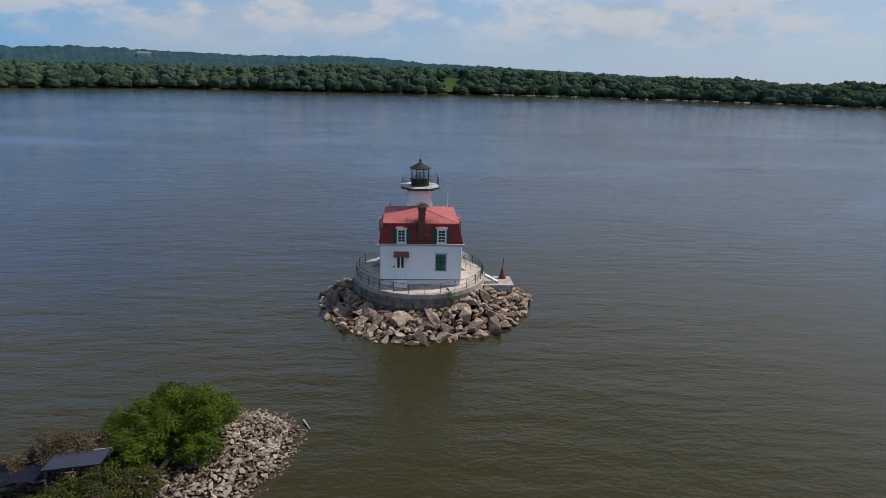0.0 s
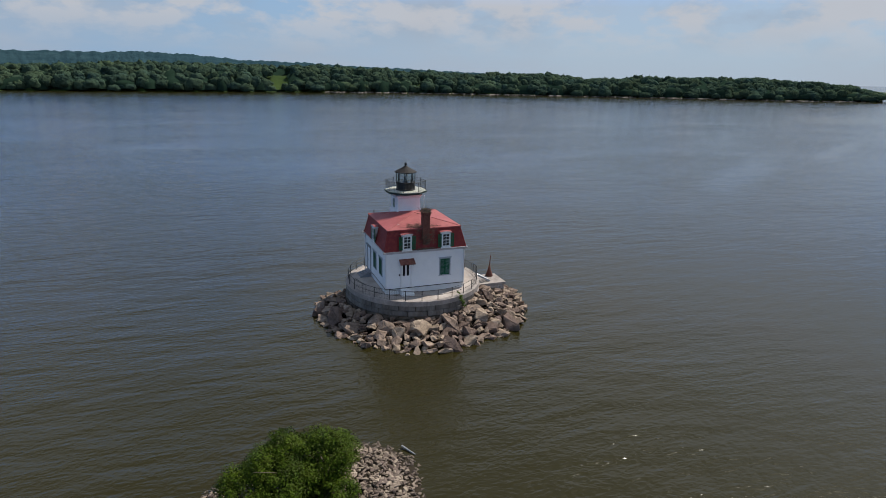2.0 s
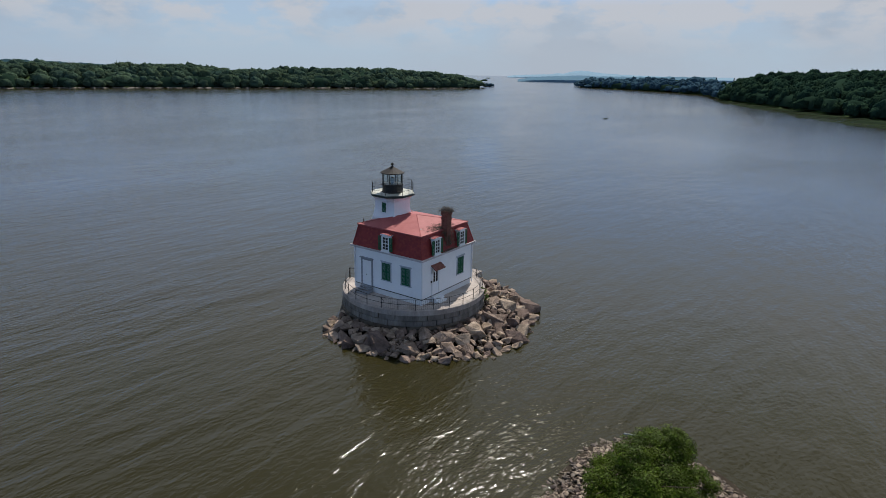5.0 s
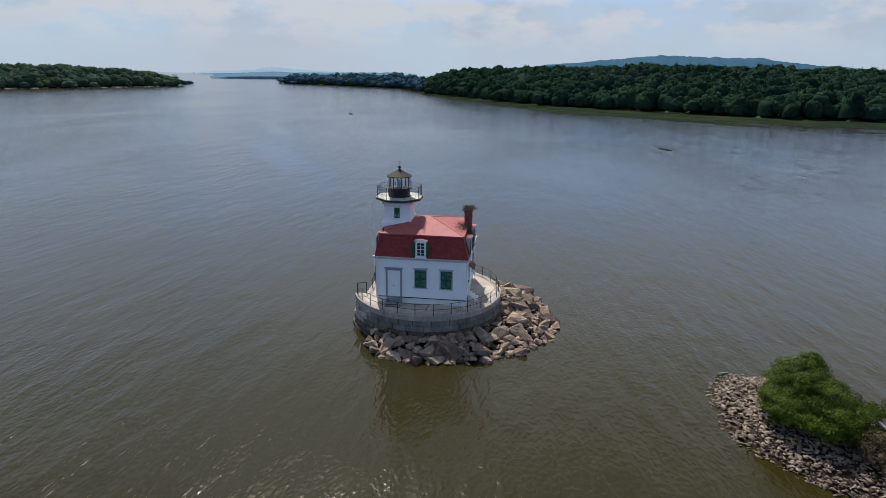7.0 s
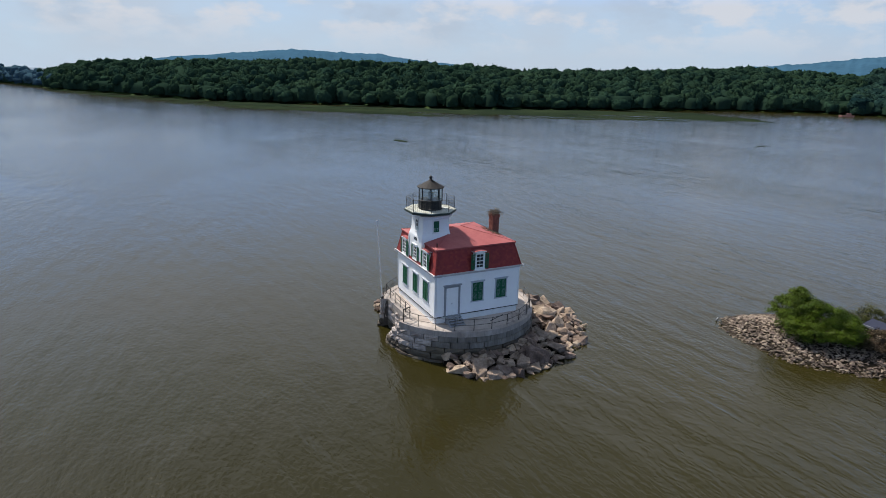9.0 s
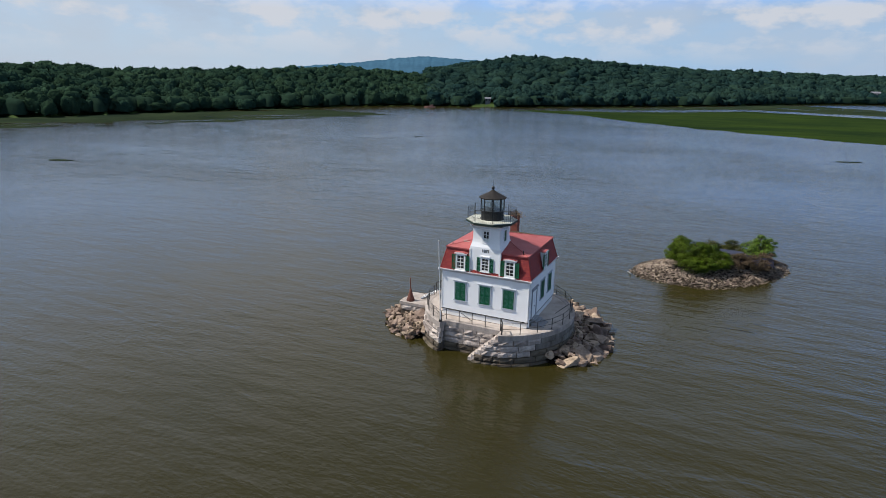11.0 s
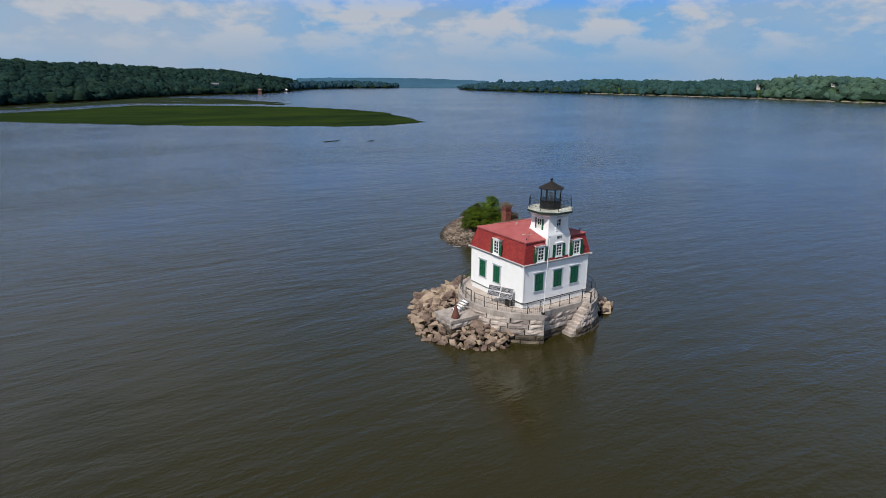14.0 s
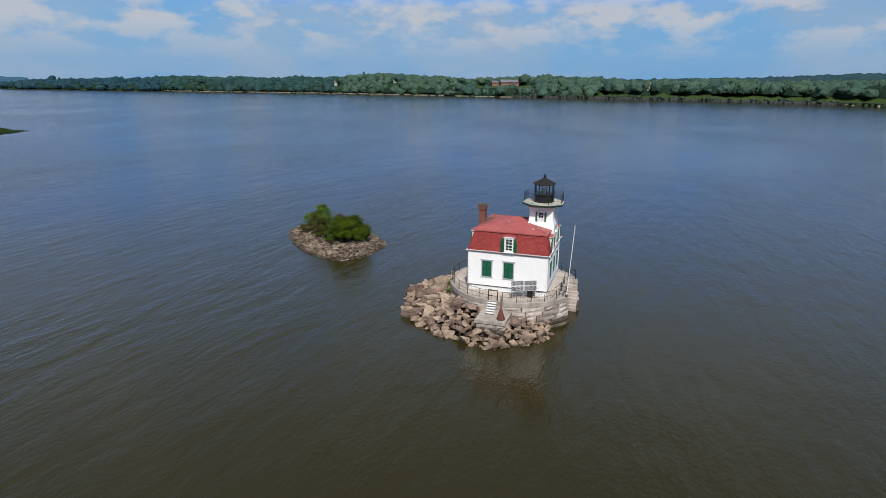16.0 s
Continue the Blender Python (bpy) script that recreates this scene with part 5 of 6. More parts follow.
def tower_window(f, u, z0, z1, w, rows, shut, label):
    bm = bmesh.new()
    for a in (-1, 1):
        slab(bm, f, u + a * w / 2, u + a * (w / 2 + 0.08), -0.02, 0.07, z0 - 0.06, z1 + 0.1)
    slab(bm, f, u - w / 2, u + w / 2, -0.02, 0.07, z1, z1 + 0.1); slab(bm, f, u - w / 2 - 0.12, u + w / 2 + 0.12, -0.02, 0.13, z1 + 0.1, z1 + 0.17)
    slab(bm, f, u - w / 2 - 0.12, u + w / 2 + 0.12, -0.02, 0.11, z0 - 0.12, z0 - 0.05)
    win = part("window", bm, TRIM, lh, label)
    bm = bmesh.new(); slab(bm, f, u - w / 2, u + w / 2, 0.002, 0.008, z0, z1); part("room_panel", bm, DARK, win, "near-black panel standing for the unlit room behind the glass")
    if rows:
        sash(f, u, 0.012, z0, z1, w, rows, win)
    if shut == "open":
        shutter(f, u - w / 2 - 0.42, u - w / 2 - 0.09, 0.02, z0 - 0.03, z1, win); shutter(f, u + w / 2 + 0.09, u + w / 2 + 0.42, 0.02, z0 - 0.03, z1, win)
    if shut == "narrow":
        shutter(f, u - w / 2 - 0.28, u - w / 2 - 0.05, 0.02, z0, z1, win); shutter(f, u + w / 2 + 0.05, u + w / 2 + 0.28, 0.02, z0, z1, win)
    if shut == "closed":
        shutter(f, u - w / 2, u, 0.02, z0, z1, win); shutter(f, u, u + w / 2, 0.02, z0, z1, win)


def tf(side):
    return {"low": lambda u, v, z: (-u, TY + 1.38 + v, z), "front": lambda u, v, z: (-u, TY + 1.2 + v, z),
            "east": lambda u, v, z: (1.2 + v, TY + u, z), "west": lambda u, v, z: (-1.2 - v, TY - u, z)}[side]


tower_window(tf("low"), 0.04, 6.72, 7.86, 0.66, 4, "open", "tower window with open green shutters")
tower_window(tf("front"), 0.0, 9.2, 10.2, 0.52, 3, "", "small sash window high in the tower")
tower_window(tf("east"), -0.02, 9.15, 10.15, 0.54, 3, "narrow", "tower window with narrow green shutters")
tower_window(tf("west"), 0.0, 9.22, 10.16, 0.5, 0, "closed", "tower window behind closed green shutters")

txt = bpy.data.curves.new("date_lettering", "FONT")
txt.body, txt.size, txt.extrude, txt.align_x = "1871", 0.36, 0.012, "CENTER"
txt.offset = 0.008
txt.materials.append(IRON)
date = new("date_lettering", txt)
date.parent = lh
date.matrix_basis = WORLD_OF[lh].inverted() @ (Matrix.Translation((-0.05, TY + 1.385, 8.36)) @ Matrix(((-1, 0, 0, 0), (0, 0, 1, 0), (0, 1, 0, 0), (0, 0, 0, 1))))
date["label"] = "black raised numerals reading 1871"

# gallery and lantern
T8 = radians(22.5)
bm = bmesh.new(); lathe(bm, ((1.45, 10.62), (1.9, 10.70), (2.12, 10.78), (2.22, 10.82), (2.22, 10.97)), 0, TY, 8, T8); part("gallery_cornice", bm, DARKG, lh, "dark green octagonal cornice")
bm = bmesh.new(); lathe(bm, ((2.17, 10.96), (2.17, 11.02)), 0, TY, 8, T8); part("gallery_deck", bm, PALE, lh, "pale green gallery floor")
gal = bmesh.new(); rod(gal, (0, TY, 11.0), (0, TY, 11.05), 0.3)
gallery = part("gallery_railing", gal, IRON, lh, "thin iron gallery railing")
for i in range(8):
    a0, a1 = T8 + i * math.pi / 4, T8 + (i + 1) * math.pi / 4
    p0, p1 = Vector((2.06 * math.cos(a0), TY + 2.06 * math.sin(a0), 11.02)), Vector((2.06 * math.cos(a1), TY + 2.06 * math.sin(a1), 11.02))
    up = Vector((0, 0, 1))
    bm = bmesh.new(); rod(bm, p0, p0 + up * 1.05, 0.028, 0.022); part("post", bm, IRON, gallery)
    bm = bmesh.new()
    for h in (0.35, 0.68, 1.0):
        rod(bm, p0 + up * h, p1 + up * h, 0.013, seg=5)
    part("rail", bm, IRON, gallery)
    bm = bmesh.new()
    for k in range(1, 9):
        p = p0.lerp(p1, k / 9)
        rod(bm, p, p + up * 1.0, 0.006, seg=4)
    part("bars", bm, IRON, gallery)

bm = bmesh.new(); lathe(bm, ((1.02, 11.02), (1.02, 11.1), (0.97, 11.12), (0.97, 11.72), (1.03, 11.76), (1.03, 11.82)), 0, TY, 16, 0); lant = part("lantern", bm, IRON, lh, "black iron lantern base")
bm = bmesh.new(); span(bm, 0.3, -0.3, TY + 0.94, TY + 1.0, 11.1, 11.72); part("door", bm, IRON, lant)
for i in range(8):
    a0, a1 = T8 + i * math.pi / 4, T8 + (i + 1) * math.pi / 4
    bm = bmesh.new(); rod(bm, (0.97 * math.cos(a0), TY + 0.97 * math.sin(a0), 11.8), (0.97 * math.cos(a0), TY + 0.97 * math.sin(a0), 12.86), 0.045, seg=6); part("mullion", bm, IRON, lant)
    bm = bmesh.new()
    c, s = math.cos((a0 + a1) / 2), math.sin((a0 + a1) / 2)
    box(bm, (0.9 * c, TY + 0.9 * s, 12.33), (0.012, 0.7, 1.0), Euler((0, 0, (a0 + a1) / 2)).to_matrix()); part("pane", bm, GLASS, lant)
bm = bmesh.new(); lathe(bm, ((1.0, 12.80), (1.16, 12.84), (1.17, 12.9), (0.86, 13.06), (0.5, 13.25), (0.2, 13.42), (0.12, 13.5)), 0, TY, 16, 0); lroof = part("lantern_roof", bm, LROOF, lh, "dark conical lantern roof")
bm = bmesh.new(); rod(bm, (0, TY, 13.46), (0, TY, 13.6), 0.07, seg=10); bmesh.ops.create_icosphere(bm, subdivisions=2, radius=0.15, matrix=Matrix.Translation((0, TY, 13.68))); part("finial", bm, IRON, lroof, smooth=True)
bm = bmesh.new(); rod(bm, (0, TY, 13.8), (0, TY, 14.25), 0.012, seg=5); part("lightning_rod", bm, IRON, lroof)
bm = bmesh.new(); lathe(bm, ((0.16, 11.0), (0.16, 11.9), (0.26, 11.95), (0.26, 12.0), (0.2, 12.02), (0.22, 12.2), (0.2, 12.4), (0.1, 12.46)), 0, TY, 12); part("lamp", bm, STEEL, lant, "small lamp on a pedestal")

# chimney with the remains of a nest
bm = bmesh.new()
z, i = 6.7, 0
while z < 9.98:
    w = 0.66 + random.uniform(-0.012, 0.012) + (0.10 if 9.72 < z else 0) + (0.07 if 9.2 < z < 9.36 else 0)
    box(bm, (0.04 + random.uniform(-0.006, 0.006), -3.66, z + 0.032), (w, w, 0.064)); box(bm, (0.04, -3.66, z + 0.07), (w - 0.05, w - 0.05, 0.02))
    z += 0.078
part("chimney", bm, BRICK, lh, "crumbling red-brick chimney")

nest = thing("stick_nest", (0.04, -3.66, 10.0), "ragged bundle of dry sticks on the chimney top", "nest")


def sticks(n, centre, spread, length, thick, flat=0.3):
    bm = bmesh.new()
    for _ in range(n):
        p = Vector((centre[0] + random.gauss(0, spread[0]), centre[1] + random.gauss(0, spread[1]), centre[2] + random.gauss(0, spread[2])))
        d = Vector((random.gauss(0, 1), random.gauss(0, 1), random.gauss(0, flat))).normalized() * random.uniform(0.4, 1) * length
        rod(bm, p - d / 2, p + d / 2, thick, thick * 0.6, 3)
    return bm


st = part("sticks", sticks(230, (0.04, -3.66, 10.13), (0.27, 0.27, 0.12), 0.65, 0.014, 0.5), STICK, nest); st["kind"] = "stuff"
fallen = thing("fallen_sticks", (0, -3.1, 8.5), "dry sticks scattered on the roof round the chimney", "sticks")
bm = bmesh.new()
for _ in range(330):
    x, y = random.gauss(-0.35, 0.85), -3.55 + abs(random.gauss(0, 0.45))
    z = KNEE + 0.1 + (APEX - KNEE - 0.09) * (1 - max(abs(x) / 3.76, abs(y) / 3.66)) + random.uniform(0.0, 0.07)
    d = Vector((random.gauss(0, 1), random.gauss(0, 1), random.gauss(0, 0.25))).normalized() * random.uniform(0.15, 0.42)
    p = Vector((x, y, z))
    rod(bm, p - d / 2, p + d / 2, 0.011, 0.007, 3)
for _ in range(90):
    p = Vector((random.gauss(0.0, 0.5), -4.12 + random.uniform(-0.08, 0.03), random.uniform(6.45, 6.6)))
    d = Vector((random.gauss(0, 1), random.gauss(0, 0.3), random.gauss(0, 0.3))).normalized() * 0.35
    rod(bm, p - d / 2, p + d / 2, 0.011, 0.007, 3)
for _ in range(260):
    z = random.uniform(7.0, 8.5)
    p = Vector((random.gauss(0.0, 0.45), -3.62 - (8.5 - z) * 0.27 - random.uniform(0.05, 0.22), z))
    d = Vector((random.gauss(0, 1), random.gauss(0, 0.4), random.gauss(0, 0.7))).normalized() * random.uniform(0.2, 0.5)
    rod(bm, p - d / 2, p + d / 2, 0.012, 0.008, 3)
st = part("sticks", bm, STICK, fallen); st["kind"] = "stuff"

# doors
f = frame_of("west")
bm = bmesh.new()
slab(bm, f, -3.19, -3.02, -0.02, 0.07, SILL, 5.3); slab(bm, f, -1.9, -1.73, -0.02, 0.07, SILL, 5.3); slab(bm, f, -3.02, -1.9, -0.02, 0.07, 5.16, 5.3)
slab(bm, f, -3.28, -1.64, -0.02, 0.18, 5.34, 5.43); slab(bm, f, -3.22, -1.7, -0.02, 0.1, 5.3, 5.34)
door = part("door_frame", bm, GREYW, lh, "grey-white door casing")
bm = bmesh.new(); slab(bm, f, -3.02, -1.9, -0.08, 0.035, SILL + 0.03, 5.16)
for z0, z1 in ((SILL + 0.2, 3.75), (3.95, 4.95)):
    for u0, u1 in ((-2.92, -2.52), (-2.4, -2.0)):
        slab(bm, f, u0, u1, 0.03, 0.048, z0, z1)
leaf = part("door", bm, WHITE, door, "tall closed white door")
bm = bmesh.new(); bmesh.ops.create_icosphere(bm, subdivisions=2, radius=0.045, matrix=Matrix.Translation(f(-2.5, 0.08, 3.75))); part("knob", bm, IRON, door)
bm = bmesh.new(); slab(bm, f, -3.05, -1.87, -0.02, 0.14, SILL - 0.04, SILL + 0.03); part("threshold", bm, GREYW, door)

sidesteps = thing("side_steps", (-4.6, 2.4, DECK), "grey weathered wooden steps below the side door", "steps")
for i in range(4):
    x = -4.14 - 0.25 * i
    bm = bmesh.new(); span(bm, x - 0.27, x, 1.72, 3.08, SILL - 0.12 - 0.14 * i, SILL - 0.07 - 0.14 * i); part("tread", bm, GREYW, sidesteps)
for y in (1.74, 3.06):
    bm = bmesh.new(); vs = [bm.verts.new(p) for p in ((-4.05, y - 0.03, DECK), (-5.2, y - 0.03, DECK), (-5.2, y - 0.03, DECK + 0.08), (-4.05, y - 0.03, SILL - 0.12))]
    bm.faces.new(vs); r = bmesh.ops.extrude_face_region(bm, geom=bm.faces[:]); bmesh.ops.translate(bm, vec=(0, 0.06, 0), verts=[g for g in r["geom"] if isinstance(g, bmesh.types.BMVert)])
    bmesh.ops.recalc_face_normals(bm, faces=bm.faces); part("stringer", bm, GREYW, sidesteps)

f = frame_of("back")
bm = bmesh.new()
slab(bm, f, -2.56, -2.44, -0.02, 0.06, SILL, 5.25); slab(bm, f, -1.54, -1.42, -0.02, 0.06, SILL, 5.25); slab(bm, f, -2.44, -1.54, -0.02, 0.06, 5.13, 5.25)
door = part("door_frame", bm, TRIM, lh, "white door casing")
bm = bmesh.new(); slab(bm, f, -2.44, -1.54, -0.08, 0.03, SILL + 0.03, 5.13); part("door", bm, WHITE, door, "white door with two narrow panes")
for u in (-2.21, -1.82):
    bm = bmesh.new(); slab(bm, f, u - 0.12, u + 0.12, 0.0, 0.035, 3.93, 5.0); part("pane", bm, DARK, door, "narrow dark pane")
bm = bmesh.new(); slab(bm, f, -2.72, -2.6, 0.0, 0.1, 4.0, 4.15); part("lamp", bm, IRON, door)
bm = bmesh.new()
vs = [bm.verts.new(f(u, v, z)) for u, v, z in ((-2.7, 0.0, 5.62), (-1.2, 0.0, 5.62), (-1.2, 0.56, 5.24), (-2.7, 0.56, 5.24), (-2.7, 0.0, 5.55), (-1.2, 0.0, 5.55), (-1.2, 0.56, 5.17), (-2.7, 0.56, 5.17))]
for q_ in ((0, 1, 2, 3), (7, 6, 5, 4), (3, 2, 6, 7), (0, 3, 7, 4), (1, 5, 6, 2)):
    bm.faces.new([vs[i] for i in q_])
bmesh.ops.recalc_face_normals(bm, faces=bm.faces)
aw = part("awning", bm, BRICK, lh, "small faded red shingled awning over the back door")
for u in (-2.62, -1.28):
    bm = bmesh.new(); rod(bm, f(u, 0.02, 4.85), f(u, 0.5, 5.22), 0.03, seg=5); part("bracket", bm, TRIM, aw)
backsteps = thing("back_steps", (-2.0, -4.4, DECK), "white stone steps below the back door", "steps")
for i in range(3):
    bm = bmesh.new(); span(bm, -2.62, -1.36, -4.06 - 0.27 * (i + 1), -4.06 - 0.27 * i, DECK, SILL - 0.05 - 0.19 * i)
    bmesh.ops.bevel(bm, geom=bm.edges[:], offset=0.015, segments=1); part("step", bm, FOUND, backsteps)

# solar panels
so = thing("solar_panels", (5.0, 1.95, DECK), "rack of four dotted solar panels leaning beside the wall", "solar panel")
tl, tr, bl, br = Vector((5.31, 0.68, 3.92)), Vector((4.27, 3.09, 3.98)), Vector((5.65, 0.78, 2.92)), Vector((4.6, 3.19, 2.92))
ux, uz = (tr - tl).normalized(), (tl - bl).normalized()
un = ux.cross(uz).normalized()
uz = un.cross(ux)
turn = Matrix((ux, uz, un)).transposed()
for i in range(2):
    for j in range(2):
        c = bl + (br - bl) * (0.25 + 0.5 * i) + (tl - bl) * (0.25 + 0.5 * j)
        w, h = (br - bl).length / 2 - 0.05, (tl - bl).length / 2 - 0.05
        bm = bmesh.new()
        me_m = Matrix.Translation(c) @ turn.to_4x4()
        bmesh.ops.create_cube(bm, size=1, matrix=me_m @ Matrix.Diagonal((w, h, 0.03, 1)))
        pnl = part("panel", bm, STEEL, so, "framed solar panel")
        me = bpy.data.meshes.new("cells"); b2 = bmesh.new(); bmesh.ops.create_cube(b2, size=1, matrix=Matrix.Diagonal((w - 0.05, h - 0.05, 0.012, 1))); b2.to_mesh(me); b2.free()
        me.materials.append(BACKING)
        cells = new("cells", me); cells.parent = pnl; cells.matrix_basis = WORLD_OF[so].inverted() @ me_m @ Matrix.Translation((0, 0, 0.018))
        bm = bmesh.new()
        for p in range(9):
            for q_ in range(4):
                bmesh.ops.create_circle(bm, cap_ends=True, segments=8, radius=0.0585, matrix=me_m @ Matrix.Translation((-w / 2 + 0.03 + (w - 0.06) * (p + (0.7 if q_ % 2 else 0.3)) / 9, -h / 2 + 0.03 + (h - 0.06) * (q_ + 0.5) / 4, 0.029)))
        part("cell_dots", bm, CELL, pnl, "rows of dark round solar cells")
for k in (0.06, 0.5, 0.94):
    a, b = bl.lerp(br, k), tl.lerp(tr, k)
    bm = bmesh.new(); rod(bm, (a.x, a.y, DECK), a + uz * 0.05, 0.03); part("leg", bm, STEEL, so)
    bm = bmesh.new(); back = b.lerp(a, 0.35) - un * 0.55; rod(bm, (back.x, back.y, DECK), b.lerp(a, 0.35) - un * 0.02, 0.03); part("leg", bm, STEEL, so)


bat = thing("battery_box", (4.4, 2.5, DECK), "dark battery box by the wall behind the solar panels", "box")
bm = bmesh.new(); box(bm, (4.4, 2.5, DECK + 0.33), (0.4, 0.55, 0.62)); bmesh.ops.bevel(bm, geom=bm.edges[:], offset=0.02, segments=1); part("case", bm, IRON, bat)
bm = bmesh.new(); box(bm, (4.41, 2.5, DECK + 0.665), (0.46, 0.6, 0.04)); part("lid", bm, RAILM, bat)


# ---------------------------------------------------------------- leaves
def leaf_cloud(name, lobes, count, size, mat, parent, label="", clump=0.3):
    """Many small leaves in tufts over the outer shell of a few lobes, with dark gaps between the tufts."""
    V, Q, base = [], [], 0
    wts = np.array([l[3] * l[4] + l[3] * l[5] + l[4] * l[5] for l in lobes]); wts = wts / wts.sum()
    for l, w in zip(lobes, wts):
        tufts = max(int(30 * (l[3] * l[4] * l[5]) ** 0.45), 5)
        n = int(count * w / tufts)
        for _ in range(tufts):
            d = rng.normal(size=3); d /= np.linalg.norm(d)
            if d[2] < -0.8:
                d[2] = -d[2]
            mid = np.array(l[:3]) + d * np.array(l[3:]) * rng.uniform(0.55, 0.98)
            size_of = np.array(l[3:]) * clump * rng.uniform(0.7, 1.35)
            e = rng.normal(size=(n, 3)); e /= np.linalg.norm(e, axis=1, keepdims=True)
            e[:, 2] = np.where(e[:, 2] < -0.3, -e[:, 2], e[:, 2])
            c = mid + e * size_of * (rng.uniform(0.25, 1.15, n) ** 0.7)[:, None]
            nrm = e * 0.6 + d * 0.4 + (0, 0, 0.35) + rng.normal(0, 0.4, (n, 3)); nrm /= np.linalg.norm(nrm, axis=1, keepdims=True)
            t = np.cross(nrm, rng.normal(size=(n, 3))); t /= np.linalg.norm(t, axis=1, keepdims=True)
            b = np.cross(nrm, t)
            s = (size * rng.uniform(0.6, 1.3, n))[:, None]
            quad = np.stack([c - t * s * 0.5, c + b * s * 0.32 + nrm * s * 0.08, c + t * s * 0.5, c - b * s * 0.32 + nrm * s * 0.08], 1)
            V.append(quad.reshape(-1, 3)); Q.append(np.arange(n * 4).reshape(n, 4) + base); base += n * 4
    ob = big_mesh(name, np.concatenate(V), np.concatenate(Q), mat)
    ob.parent = parent
    ob.matrix_basis = WORLD_OF[parent].inverted()
    ob["kind"] = "stuff"
    if label:
        ob["label"] = label
    return ob


def branches(lobes, base, mat, parent):
    for l in lobes:
        top = Vector(l[:3]) + Vector((0, 0, l[5] * 0.3))
        foot = Vector((base[0] + random.uniform(-0.4, 0.4), base[1] + random.uniform(-0.4, 0.4), base[2]))
        bm = bmesh.new()
        mid = foot.lerp(top, 0.5) + Vector((random.uniform(-0.2, 0.2), random.uniform(-0.2, 0.2), 0.2))
        rod(bm, foot, mid, 0.07, 0.05, 6); rod(bm, mid, top, 0.05, 0.02, 6)
        for _ in range(7):
            d = Vector((random.gauss(0, 1) * l[3], random.gauss(0, 1) * l[4], abs(random.gauss(0, 1)) * l[5])) * 0.5
            rod(bm, mid.lerp(top, random.uniform(0.2, 1)), Vector(l[:3]) + d, 0.025, 0.008, 4)
        part("limb", bm, mat, parent)


weed = thing("wall_plant", (2.9, -6.3, 1.2), "yellow-green plant growing from a joint in the pier wall", "plant")
leaf_cloud("leaves", ((2.85, -6.45, 1.75, 0.42, 0.3, 0.5), (3.1, -6.5, 1.2, 0.3, 0.25, 0.55), (2.6, -6.3, 2.2, 0.35, 0.3, 0.35)), 900, 0.10, LEAF2, weed)
bm = bmesh.new(); rod(bm, (2.9, -6.3, 0.9), (2.85, -6.45, 2.3), 0.02, 0.008, 5); part("stem", bm, BARK, weed)

# ---------------------------------------------------------------- rubble round the pier
RUB = ((147, 8.3, 0.1), (156, 9.3, 0.2), (163, 10.0, 0.25), (174, 10.4, 0.3), (190, 10.5, 0.3), (205, 10.9, 0.3), (219, 11.3, 0.35), (236, 11.6, 0.35), (251, 12.3, 0.4), (265, 12.3, 0.4), (281, 11.8, 0.5),
       (293, 11.7, 0.8), (308, 11.9, 1.1), (330, 11.9, 1.2), (343, 11.8, 1.0), (358, 11.8, 0.7), (366, 11.7, 0.5), (372, 11.2, 0.45), (384, 10.2, 0.4), (392, 9.5, 0.3), (399, 8.2, 0.1))
RA, RO, RZ = (np.array(c, float) for c in zip(*RUB))
RO += np.interp(RA, (150, 215, 250, 300, 330, 360, 399), (-0.15, 0.15, 0.3, 0.3, 0.15, 0.25, 0.25))


def rubble_z(a, r):
    ro, zi = float(np.interp(a, RA, RO)), float(np.interp(a, RA, RZ))
    s = min(max((r - 7.2) / max(ro - 7.2, 0.5), 0), 1.2)
    return zi + (WATER - 0.25 - zi) * s ** 1.15


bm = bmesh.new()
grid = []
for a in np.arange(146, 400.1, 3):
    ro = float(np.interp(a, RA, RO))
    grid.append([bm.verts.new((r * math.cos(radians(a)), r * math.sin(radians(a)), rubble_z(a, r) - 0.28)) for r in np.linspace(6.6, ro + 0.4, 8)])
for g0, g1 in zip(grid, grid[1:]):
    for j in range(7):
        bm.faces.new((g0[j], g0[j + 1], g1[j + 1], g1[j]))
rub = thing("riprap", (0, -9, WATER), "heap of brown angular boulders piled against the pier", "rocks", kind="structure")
part("rubble_bed", bm, MOUND, rub, "rubble bed coloured near black for the shade between the boulders")


